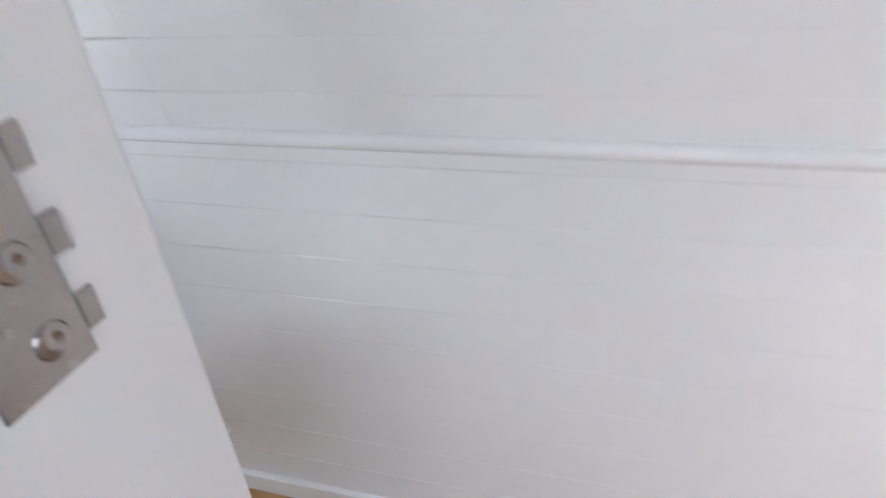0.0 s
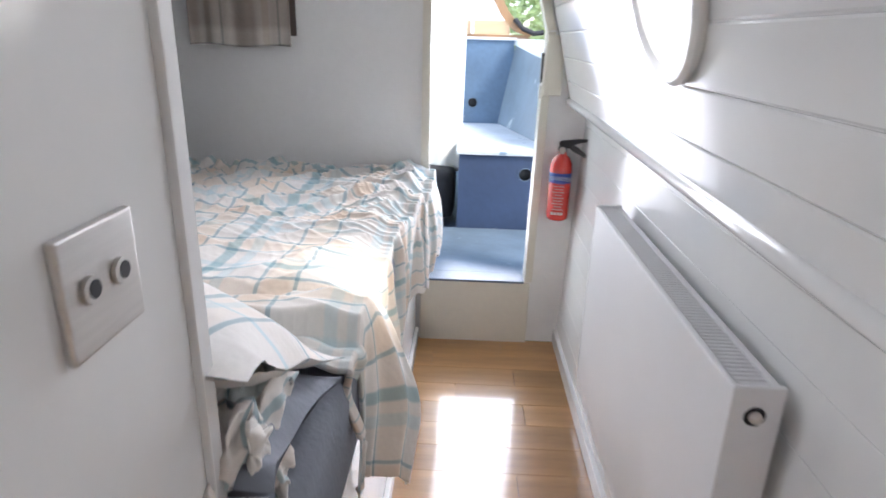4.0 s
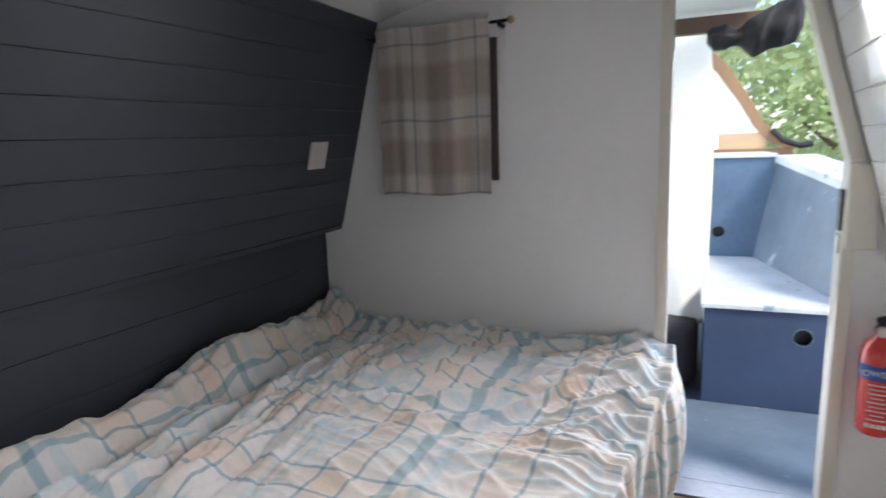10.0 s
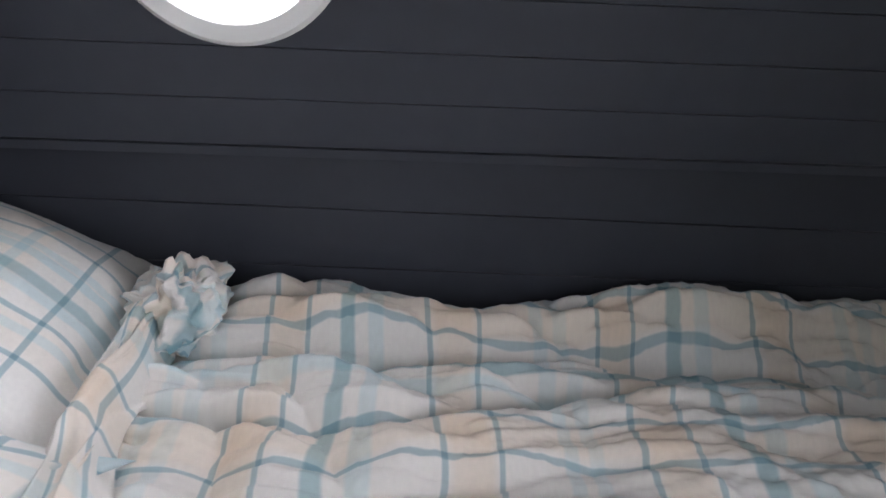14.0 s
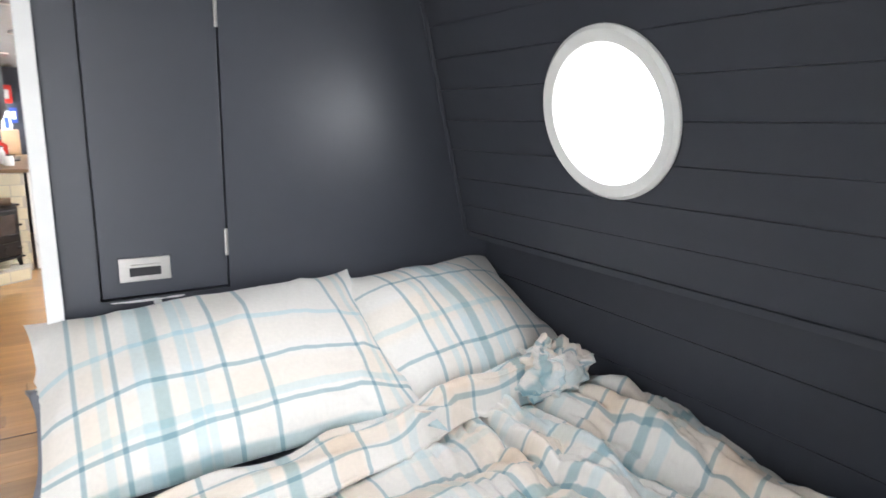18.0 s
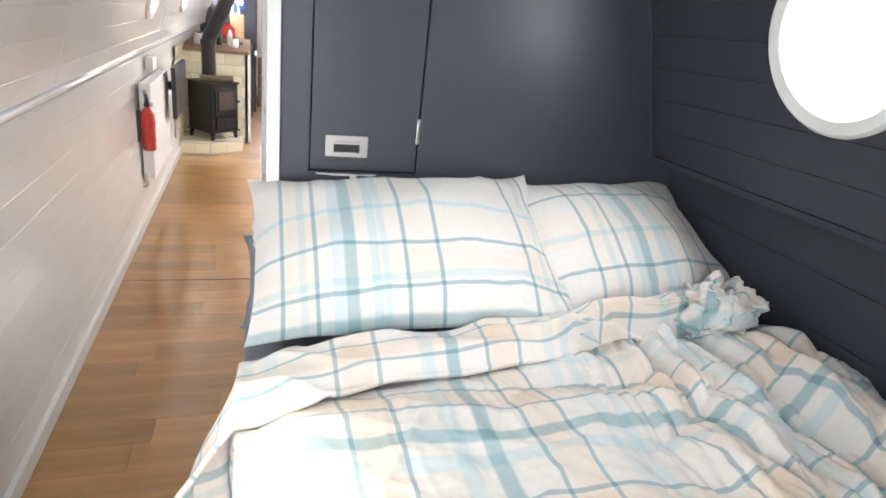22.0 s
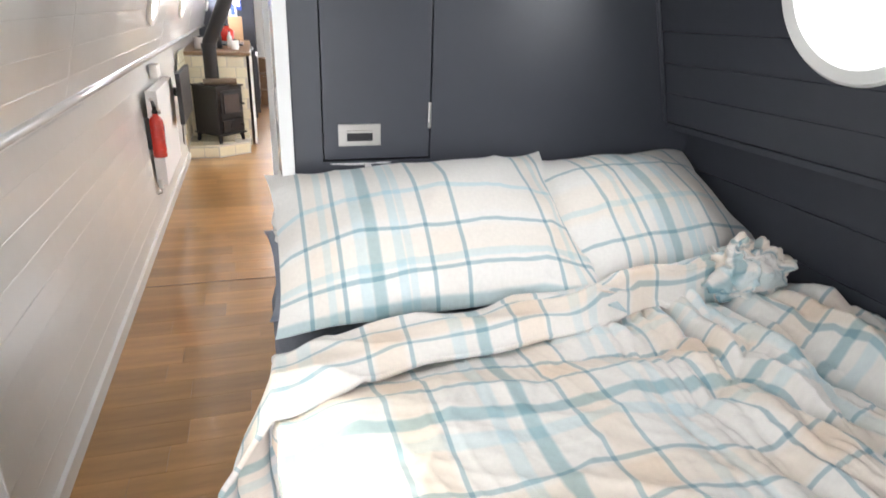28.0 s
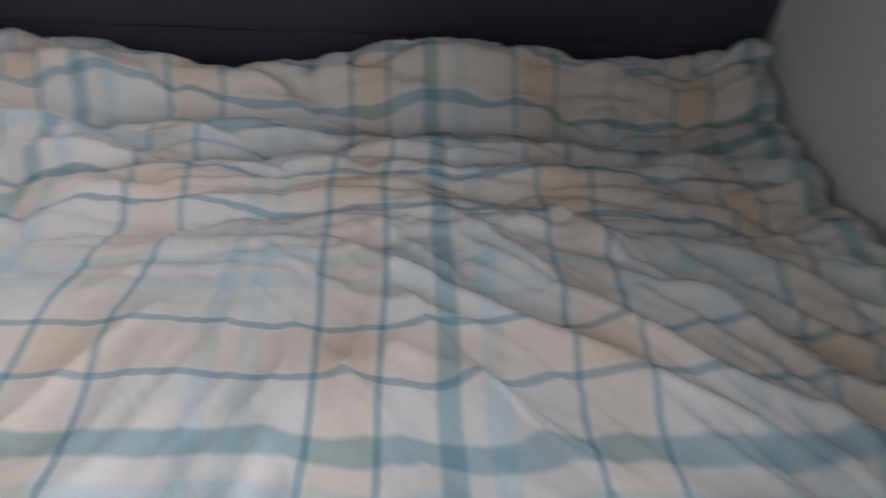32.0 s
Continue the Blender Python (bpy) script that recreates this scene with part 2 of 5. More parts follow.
RED = mat("red_enamel", (0.55, 0.03, 0.02), 0.25, vary=0.05, coat=0.3)
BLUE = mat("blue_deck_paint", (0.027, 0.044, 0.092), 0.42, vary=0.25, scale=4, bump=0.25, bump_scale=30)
# Paler than BLUE, with scuffs; for the tall locker's front.
PALE_BLUE = mat("pale_blue_deck_paint", (0.085, 0.135, 0.21), 0.45, vary=0.25, scale=4, bump=0.25, bump_scale=30, wear=((0.30, 0.36, 0.42), 0.02, 9))
DECK = mat("worn_grey_blue_deck_paint", (0.10, 0.135, 0.18), 0.45, vary=0.35, scale=5, bump=0.3, bump_scale=40, wear=((0.36, 0.40, 0.44), 0.07, 6))
WOOD = mat("varnished_brown_wood", (0.22, 0.125, 0.06), 0.4, vary=0.2, scale=4, stretch=(1, 1, 0.15), bump=0.2)
DARKWOOD = mat("dark_stained_timber", (0.09, 0.05, 0.03), 0.5, vary=0.2, scale=4, stretch=(0.2, 1, 1))
PLY = mat("orange_plywood", (0.43, 0.29, 0.17), 0.5, vary=0.15, scale=4, stretch=(0.2, 1, 1))
SHEET = mat("white_canvas_sheet", (0.82, 0.82, 0.80), 0.8, vary=0.04, bump=0.3, bump_scale=30)
CANVAS = mat("dark_grey_canvas", (0.018, 0.018, 0.022), 0.8, vary=0.2, bump=0.4, bump_scale=60)
SHEET_GREY = mat("slate_grey_bed_sheet", (0.21, 0.225, 0.26), 0.9, vary=0.12, bump=0.4, bump_scale=90)
# Scuffs are wear; the pale base paints in sunlight on the locker tops.
LID = mat("scuffed_sunlit_deck_paint", (0.46, 0.49, 0.52), 0.5, vary=0.25, scale=5, bump=0.3, bump_scale=40, wear=((0.16, 0.22, 0.30), 0.10, 7))
HINGE = mat("dull_hinge_steel", (0.30, 0.29, 0.28), 0.25, 1.0, vary=0.15, scale=20)
TILE = mat("cream_glazed_tile", (0.72, 0.66, 0.48), 0.18, vary=0.06, scale=8, random_tint=0.06)
GROUT = mat("pale_grout", (0.50, 0.47, 0.40), 0.9, vary=0.08)
WORKTOP = mat("brown_worktop", (0.24, 0.15, 0.08), 0.4, vary=0.25, scale=6, stretch=(0.2, 1, 1))
LEAF = mat("leaf_green", (0.15, 0.18, 0.09), 0.6, vary=0.3, scale=2)
thin = LEAF.node_tree.nodes.new("ShaderNodeBsdfTranslucent")
thin.inputs["Color"].default_value = (0.30, 0.33, 0.18, 1)
both = LEAF.node_tree.nodes.new("ShaderNodeAddShader")
LEAF.node_tree.links.new(LEAF.node_tree.nodes["Principled BSDF"].outputs[0], both.inputs[0])
LEAF.node_tree.links.new(thin.outputs[0], both.inputs[1])
LEAF.node_tree.links.new(both.outputs[0], LEAF.node_tree.nodes["Material Output"].inputs["Surface"])
BARK = mat("bark", (0.12, 0.09, 0.06), 0.9, vary=0.3, bump=0.5)
GRASS = mat("bank_grass", (0.10, 0.15, 0.04), 0.9, vary=0.3, scale=1)
FRAME_BROWN = mat("dark_brown_frame", (0.10, 0.075, 0.065), 0.5, vary=0.15)
PLASTIC = mat("white_plastic", (0.78, 0.77, 0.74), 0.35, vary=0.02)
BEIGE = mat("aged_cream_plastic", (0.56, 0.50, 0.46), 0.4, vary=0.03)
GLASS = bpy.data.materials.new("window_glass")
GLASS.use_nodes = True
GLASS.node_tree.nodes["Principled BSDF"].inputs["Transmission Weight"].default_value = 1.0
GLASS.node_tree.nodes["Principled BSDF"].inputs["Roughness"].default_value = 0.03
GLASS.node_tree.nodes["Principled BSDF"].inputs["IOR"].default_value = 1.45
OAK = mat("oak_laminate", (0.40, 0.215, 0.076), 0.30, vary=0.30, scale=4, bump=0.03, bump_scale=60, coat=0.6, random_tint=0.20, stretch=(0.35, 7, 1))
BLUEBAND = mat("blue_label", (0.02, 0.05, 0.25), 0.4, vary=0.03)
PRINT = mat("white_print", (0.75, 0.72, 0.70), 0.6, vary=0.03)
GLASSY = mat("smoked_stove_glass", (0.05, 0.035, 0.03), 0.1, vary=0.4, scale=6)


# ---- mesh helpers ----
def mesh(bm, name, material, smooth=False):
    data = bpy.data.meshes.new(name)
    bmesh.ops.recalc_face_normals(bm, faces=bm.faces)
    bm.to_mesh(data)
    bm.free()
    data.materials.append(material)
    if smooth:
        data.shade_smooth()
    return data


def part(name, bm, material, parent, label="", smooth=False):
    ob = new(name, mesh(bm, name, material, smooth))
    ob.parent = parent
    return tagged(ob, label=label) if label else ob


def thing(name, label, category, group="", place=(0, 0, 0), kind=""):
    ob = new(name)
    ob.location = place
    ob.empty_display_size = 0.05
    bpy.context.view_layer.update()
    return tagged(ob, label, category, group, kind)


def setting(name, bm, material, label="", smooth=False):
    return tagged(new(name, mesh(bm, name, material, smooth)), label, kind="structure")


def box(x0, x1, y0, y1, z0, z1, bevel=0.0, bm=None, m=None):
    bm = bm or bmesh.new()
    c = Matrix.Translation(((x0 + x1) / 2, (y0 + y1) / 2, (z0 + z1) / 2)) @ Matrix.Diagonal((abs(x1 - x0), abs(y1 - y0), abs(z1 - z0), 1))
    out = bmesh.ops.create_cube(bm, size=1, matrix=(m or Matrix()) @ c)
    if bevel:
        edges = {e for v in out["verts"] for e in v.link_edges}
        bmesh.ops.bevel(bm, geom=list(edges), offset=bevel, segments=2, affect="EDGES", profile=0.6)
    return bm


def rod(a, b, r, r2=None, seg=16, bm=None):
    bm = bm or bmesh.new()
    a, b = Vector(a), Vector(b)
    q = (b - a).to_track_quat("Z", "Y").to_matrix().to_4x4()
    bmesh.ops.create_cone(bm, cap_ends=True, segments=seg, radius1=r, radius2=r if r2 is None else r2, depth=(b - a).length, matrix=Matrix.Translation((a + b) / 2) @ q)
    return bm


def lathe(profile, m=None, seg=32, bm=None, cap=True):
    """A turned shape: (radius, height) pairs about z."""
    bm = bm or bmesh.new()
    rings = []
    for r, h in profile:
        rings.append([bm.verts.new((r * math.cos(2 * math.pi * i / seg), r * math.sin(2 * math.pi * i / seg), h)) for i in range(seg)])
    for a, b in zip(rings, rings[1:]):
        for i in range(seg):
            bm.faces.new((a[i], a[(i + 1) % seg], b[(i + 1) % seg], b[i]))
    for ring in (rings[0], rings[-1]) if cap else ():
        if profile[rings.index(ring)][0] > 1e-4:
            bm.faces.new(ring)
    if m:
        bmesh.ops.transform(bm, matrix=m, verts=bm.verts)
    return bm


def tube(points, r, seg=10, bm=None):
    bm = bm or bmesh.new()
    pts = [Vector(p) for p in points]
    rings = []
    for i, p in enumerate(pts):
        way = (pts[min(i + 1, len(pts) - 1)] - pts[max(i - 1, 0)]).normalized()
        q = way.to_track_quat("Z", "Y")
        rings.append([bm.verts.new(p + q @ Vector((r * math.cos(2 * math.pi * k / seg), r * math.sin(2 * math.pi * k / seg), 0))) for k in range(seg)])
    for a, b in zip(rings, rings[1:]):
        for k in range(seg):
            bm.faces.new((a[k], a[(k + 1) % seg], b[(k + 1) % seg], b[k]))
    bm.faces.new(rings[0])
    bm.faces.new(rings[-1])
    return bm


def slab(poly, frame_m, depth, bm=None):
    """A flat piece: its outline in (u, v), standing depth proud of the frame's plane."""
    bm = bm or bmesh.new()
    lo = [bm.verts.new(frame_m @ Vector((u, v, 0))) for u, v in poly]
    hi = [bm.verts.new(frame_m @ Vector((u, v, depth))) for u, v in poly]
    bm.faces.new(lo)
    bm.faces.new(hi)
    for i in range(len(poly)):
        j = (i + 1) % len(poly)
        bm.faces.new((lo[i], lo[j], hi[j], hi[i]))
    return bm


def frame_of(origin, u, v):
    u, v = Vector(u).normalized(), Vector(v).normalized()
    w = u.cross(v)
    return Matrix(((u.x, v.x, w.x, origin[0]), (u.y, v.y, w.y, origin[1]), (u.z, v.z, w.z, origin[2]), (0, 0, 0, 1)))


def board_outlines(u0, u1, v0, v1, holes):
    """A board's outline, cut by round holes (centre u, centre v, radius) in it."""
    pieces, left = [], u0
    open_left = []          # arc along the left end of the piece now being built
    top_notch = []
    for cu, cv, r in sorted(holes):
        if v1 <= cv - r or v0 >= cv + r:
            continue

        def side(v, s):
            return cu + s * math.sqrt(max(r * r - (v - cv) ** 2, 0))
        lo, hi = max(v0, cv - r), min(v1, cv + r)
        steps = [lo + (hi - lo) * i / 10 for i in range(11)]
        arc_left = [(side(v, -1), v) for v in steps]
        arc_right = [(side(v, 1), v) for v in reversed(steps)]
        if v0 < cv - r or v1 > cv + r:
            top_notch.append((arc_left, arc_right, v0 < cv - r))
            continue
        pieces.append([(left, v0) if not open_left else None] + arc_left + [(left, v1) if not open_left else None] + open_left)
        open_left, left = arc_right, side(v1, 1)
    tail = ([(u0, v0)] if not open_left else []) + [(u1, v0), (u1, v1)] + ([(u0, v1)] if not open_left else []) + open_left
    pieces.append(tail)
    out = [[p for p in piece if p] for piece in pieces]
    for arc_left, arc_right, above in top_notch:
        # The hole only bites into one long edge of the board.
        for piece in out:
            us = [p[0] for p in piece]
            if min(us) < arc_left[0][0] < max(us):
                if above:
                    at = next(i for i, p in enumerate(piece) if abs(p[1] - v1) < 1e-6 and p[0] >= arc_right[0][0] - 1e-6)
                    piece[at + 1:at + 1] = arc_right + arc_left
                else:
                    at = next(i for i, p in enumerate(piece) if abs(p[1] - v0) < 1e-6 and p[0] <= arc_left[0][0] + 1e-6)
                    piece[at + 1:at + 1] = arc_left + arc_right
                break
    return out


def board(poly, frame_m, depth, v_lo, v_hi, ease, tilt):
    """One board: its outline in (u, v), with eased long edges and a slight cant of its face."""
    bm = bmesh.new()
    rings = [[bm.verts.new(frame_m @ Vector((u, v, 0))) for u, v in poly], [], []]
    for u, v in poly:
        lean = tilt * (2 * (v - v_lo) / (v_hi - v_lo) - 1)
        rings[1].append(bm.verts.new(frame_m @ Vector((u, v, max(depth - ease * 0.6 + lean, depth * 0.2)))))
        rings[2].append(bm.verts.new(frame_m @ Vector((u, min(max(v, v_lo + ease), v_hi - ease), depth + lean))))
    bm.faces.new(rings[0])
    bm.faces.new(rings[2])
    for lo, hi in zip(rings, rings[1:]):
        for i in range(len(poly)):
            j = (i + 1) % len(poly)
            bm.faces.new((lo[i], lo[j], hi[j], hi[i]))
    return bm


def boarding(parent, frame_m, u0, u1, v0, v1, pitch, holes, material, gap=0.004, depth=0.009, joints=(), first=None, ease=0.0015, cant=0.0):
    """Tongue-and-groove boards along u, one object each."""
    v, rnd = v0, random.Random(round(v1 * 1000))
    while v < v1 - 0.01:
        top = min(v + (first or pitch), v1)
        first = None
        for a, b in zip((u0, *joints), (*joints, u1)):
            tilt = rnd.uniform(-cant, cant)
            for piece in board_outlines(a, b, v + gap / 2, top - gap / 2, [h for h in holes if a < h[0] < b]):
                part("board", board(piece, frame_m, depth, v + gap / 2, top - gap / 2, ease, tilt), material, parent)
        v = top


def sheet_with_holes(frame_m, u0, u1, v0, v1, holes, depth, bm=None):
    """A backing panel in strips, with the same holes, behind the boards."""
    bm = bm or bmesh.new()
    marks = sorted({v0, v1, *[c for h in holes for c in (h[1] - h[2], h[1], h[1] + h[2]) if v0 < c < v1]})
    for a, b in zip(marks, marks[1:]):
        for piece in board_outlines(u0, u1, a, b, holes):
            slab(piece, frame_m, depth, bm)
    bmesh.ops.remove_doubles(bm, verts=bm.verts, dist=1e-5)
    return bm

# ---- plan ----
L = 1.95                 # end bulkhead
FAR = -8.2               # far end of the boat
X_SIDE = -0.668           # corridor side of the washroom wall
TAN_SIDE = 0.27          # lean of the cabin sides
Z_ROOF = 1.86


def roof(x):
    return Z_ROOF - 0.24 * (x + 0.9) ** 2


# Frames of the leaning cabin sides: u along the boat, v up the lean, w into the room.
up_white = (-TAN_SIDE, 0, 1)
up_dark = (TAN_SIDE, 0, 1)
FW_BED = frame_of((-0.072, 0, 1.045), (0.021, 1, 0), up_white)       # bedroom, white side
FW_AFT = frame_of((-0.072, 0, 1.045), (0, 1, 0), up_white)           # corridor and saloon, white side
FD_BED = frame_of((-1.712, 0, 1.075), (0.012, 1, 0.014), up_dark)         # bedroom, dark side
V_TOP = 0.70
# w of the white frames points outwards, so boards there stand on the other side.
FLIP = Matrix.Diagonal((1, 1, -1, 1))
GLASS_R, RING_R = 0.135, 0.171
DARK_HOLE = (0.585, 0.337, 0.160)
WHITE_HOLE = (0.51, 0.337, 0.165)
AFT_HOLES = [(-2.12, 0.337, 0.165), (-3.62, 0.337, 0.165), (-6.6, 0.337, 0.165)]


def inward(f, side):
    w = f.to_3x3() @ Vector((0, 0, 1))
    return f if w.x * side > 0 else f @ FLIP


FW_BED, FW_AFT, FD_BED = inward(FW_BED, -1), inward(FW_AFT, -1), inward(FD_BED, 1)

# ---- structure ----
wall_white = setting("wall_white_side", sheet_with_holes(FW_BED @ Matrix.Translation((0, 0, -0.05)), 0, L, 0, V_TOP, [WHITE_HOLE], 0.05), WHITE, "white painted leaning cabin side of tongue-and-groove boards")
boarding(wall_white, FW_BED, 0.0, L, 0.0, V_TOP, 0.0885, [WHITE_HOLE], WHITE, gap=0.0022, depth=0.0036, first=0.076, ease=0.0026, cant=0.0006)
wall_aft = setting("wall_white_corridor", sheet_with_holes(FW_AFT @ Matrix.Translation((0, 0, -0.05)), FAR, -0.0003, 0, V_TOP, AFT_HOLES, 0.05), WHITE, "white painted leaning corridor side of tongue-and-groove boards")
boarding(wall_aft, FW_AFT, FAR, -0.0003, 0.0, V_TOP, 0.0885, AFT_HOLES, WHITE, gap=0.0004, depth=0.0030, joints=(-4.6, -2.75, -0.62), first=0.076, ease=0.0009, cant=0.0004)
wall_dark = setting("wall_dark_side", sheet_with_holes(FD_BED @ Matrix.Translation((0, 0, -0.05)), 0, L, 0, V_TOP + 0.03, [DARK_HOLE], 0.05), DARK, "slate grey painted leaning cabin side of horizontal boards")
boarding(wall_dark, FD_BED, 0.0, L, 0.0, V_TOP + 0.03, 0.081, [DARK_HOLE], DARK, gap=0.0012, depth=0.007, ease=0.0010, cant=0.0004)

# Lower linings, flaring a little up to the gunwale.
FWL = inward(frame_of((0.0, 0, 0.0), (0, 1, 0), (0.04, 0, 1.03)), -1)
low_white = setting("wall_white_lower", slab([(FAR, 0), (L, 0), (L, 1.03), (FAR, 1.03)], FWL @ Matrix.Translation((0, 0, -0.05)), 0.05), WHITE, "white painted lower lining of tongue-and-groove boards")
boarding(low_white, FWL, FAR, L, 0.0, 1.03, 0.1, [], WHITE, gap=0.0004, depth=0.0026, joints=(-4.6, -2.2), first=0.05, ease=0.0010, cant=0.0004)
FDL = inward(frame_of((-1.788, 0, 0.0), (0.012, 1, 0), (0, 0, 1)), 1)
low_dark = setting("wall_dark_lower", slab([(0, 0), (L, 0), (L, 1.09), (0, 1.09)], FDL @ Matrix.Translation((0, 0, -0.05)), 0.05), DARK, "slate grey painted lower lining behind the bed")
boarding(low_dark, FDL, 0.0, L, 0.36, 1.07, 0.118, [], DARK, gap=0.0018, depth=0.005, ease=0.0012)
bm = slab([(0, -0.004), (L, -0.004), (L, -0.02), (0, -0.02)], FD_BED @ Matrix.Translation((0, 0, -0.12)), 0.126)
setting("gunwale_shelf_dark", bm, DARK, "slate grey underside of the leaning side")
# Moulding at gunwale height along the white side.
bm = tube([(-0.074, FAR, 1.040), (-0.074, 0, 1.040), (-0.034, L, 1.040)], 0.015, 16)
box(-0.066, 0.08, FAR, 0.0, 1.028, 1.05, 0, bm)
box(-0.030, 0.08, 0.0, L, 1.028, 1.05, 0, bm)
setting("dado_moulding", bm, WHITE, "white painted half-round moulding along the side", smooth=True)
bm = box(-0.016, 0.004, FAR, L, 0, 0.062, 0.003)
setting("baseboard", bm, WHITE, "white painted skirting board")
# Upright battens over the board joints.
for u in (-0.62, -2.75, -4.6):
    bm = slab([(u - 0.012, 0.0), (u + 0.012, 0.0), (u + 0.012, V_TOP), (u - 0.012, V_TOP)], FW_AFT @ Matrix.Translation((0, 0, 0.0031)), 0.0007)
    setting("trim_batten", bm, WHITE, "white painted upright batten")

# Ceiling in one mesh: cambered, boarded along the boat.
bm = bmesh.new()
xs = [-0.2 - 0.1 * i for i in range(18)]
for y0, y1, count in ((FAR, 0.0, 17), (0.0, L, 14)):
    for a, b in list(zip(xs, xs[1:]))[:count]:
        a2, b2 = a - 0.0030, b + 0.0030
        bm.faces.new([bm.verts.new((x, y, roof(x))) for x, y in ((a2, y0), (b2, y0), (b2, y1), (a2, y1))])
        bm.faces.new([bm.verts.new((x, y, roof(x) + 0.012)) for x, y in ((a + 0.003, y0), (b - 0.003, y0), (b - 0.003, y1), (a + 0.003, y1))])
for y in (-4.2, -1.3):
    for a, b in zip(xs, xs[1:]):
        vs = [bm.verts.new(p) for p in ((a, y - 0.02, roof(a) - 0.012), (b, y - 0.02, roof(b) - 0.012), (b, y + 0.02, roof(b) - 0.012), (a, y + 0.02, roof(a) - 0.012))]
        bm.faces.new(vs)
setting("ceiling", bm, WHITE, "white painted boarded ceiling")
bm = tube([(-0.262, FAR, 1.745), (-0.262, 0, 1.745), (-0.222, L, 1.745)], 0.014, 8)
setting("trim_cornice", bm, WHITE, "white painted cornice strip", smooth=True)
bm = box(-1.96, 0.15, FAR, 0.0, 1.93, 1.96)
box(-1.57, 0.15, 0.0, L + 0.05, 1.93, 1.96, 0, bm)
setting("roof", bm, WHITE_MATT, "steel roof over the cabin")

# End bulkhead with the doorway cut through it.
DOOR = [(-0.575, 0.285), (-0.158, 0.285), (-0.148, 1.05), (-0.142, 1.29), (-0.262, 1.725), (-0.40, 1.765), (-0.575, 1.800)]
bm = bmesh.new()
FE = frame_of((0, L, 0), (1, 0, 0), (0, 0, 1))
FE = FE if (FE.to_3x3() @ Vector((0, 0, 1))).y > 0 else FE @ FLIP
WIN = (-1.42, -1.090, 1.25, 1.69)
for poly in ([(-1.95, 0), (WIN[0], 0), (WIN[0], 1.95), (-1.95, 1.95)], [(WIN[0], 0), (WIN[1], 0), (WIN[1], WIN[2]), (WIN[0], WIN[2])], [(WIN[0], WIN[3]), (WIN[1], WIN[3]), (WIN[1], 1.95), (WIN[0], 1.95)],
             [(WIN[1], 0), (-0.575, 0), (-0.575, 1.95), (WIN[1], 1.95)], [(-0.575, 0), (-0.158, 0), (-0.158, 0.285), (-0.575, 0.285)],
             [(-0.158, 0), (0.15, 0), (0.15, 1.29), (-0.142, 1.29), (-0.148, 1.05), (-0.158, 0.285)], [(-0.142, 1.29), (0.15, 1.29), (0.15, 1.95), (-0.262, 1.95), (-0.262, 1.725)],
             [(-0.575, 1.80), (-0.40, 1.765), (-0.262, 1.725), (-0.262, 1.95), (-0.575, 1.95)]):
    slab(poly, FE, 0.05, bm)
bmesh.ops.remove_doubles(bm, verts=bm.verts, dist=1e-5)
setting("wall_end", bm, WHITE_MATT, "off-white painted end bulkhead with a low doorway")
# Door frame strips round the opening.
frame_thing = tagged(thing("door_frame", "cream painted door frame with a sloping side", "door frame"), kind="structure")


def strip(a, b, width, out, y0, y1, bm=None):
    """A flat strip from a to b in the bulkhead's plane, width to its right hand side."""
    (ax, az), (bx, bz) = a, b
    d = Vector((bx - ax, bz - az)).normalized()
    nx, nz = d.y * out, -d.x * out
    poly = [(ax, az), (bx, bz), (bx + nx * width, bz + nz * width), (ax + nx * width, az + nz * width)]
    bm = bm or bmesh.new()
    lo = [bm.verts.new((x, y0, z)) for x, z in poly]
    hi = [bm.verts.new((x, y1, z)) for x, z in poly]
    bm.faces.new(lo), bm.faces.new(hi)
    for i in range(4):
        j = (i + 1) % 4
        bm.faces.new((lo[i], lo[j], hi[j], hi[i]))
    return bm


for i, (a, b) in enumerate(zip(DOOR, DOOR[1:] + DOOR[:1])):
    if i == 0:
        continue
    name = "jamb" if i in (1, 2, 3, 6) else "head"
    part(name, strip(a, b, 0.032, 1, L - 0.012, L + 0.07), CREAM, frame_thing)
part("lock_block", box(-0.142, -0.075, L - 0.022, L - 0.001, 1.06, 1.28, 0.004), CREAM, frame_thing, "cream block at the knee of the frame")
part("strike_plate", box(-0.1535, -0.141, L + 0.005, L + 0.045, 1.105, 1.215, 0.002), BLACK, frame_thing, "worn black strike plate")
part("strike_plate", box(-0.1545, -0.1445, L + 0.010, L + 0.040, 1.045, 1.095, 0.002), CHROME, frame_thing, "small steel strike plate")
part("stop_bumper", rod((-0.30, L - 0.03, 1.748), (-0.30, L - 0.012, 1.748), 0.012), CHROME, frame_thing)
# Riser and tread of the step up to the deck.
bm = box(-0.60, -0.135, L - 0.02, L - 0.002, 0.0, 0.279, 0.003)
setting("step_riser", bm, CREAM, "cream painted riser under the doorway")

# Partition at the head of the bed, with the washroom behind it.
HEAD = 0.0
WALL_IN = X_SIDE - 0.018
CUP = (-1.025, -0.758, 0.99, 1.80)
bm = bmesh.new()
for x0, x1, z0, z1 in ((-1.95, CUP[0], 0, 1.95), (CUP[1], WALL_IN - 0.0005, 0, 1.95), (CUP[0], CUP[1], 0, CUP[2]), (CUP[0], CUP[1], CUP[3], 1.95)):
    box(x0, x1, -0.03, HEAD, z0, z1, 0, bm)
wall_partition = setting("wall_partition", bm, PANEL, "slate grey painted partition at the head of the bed")
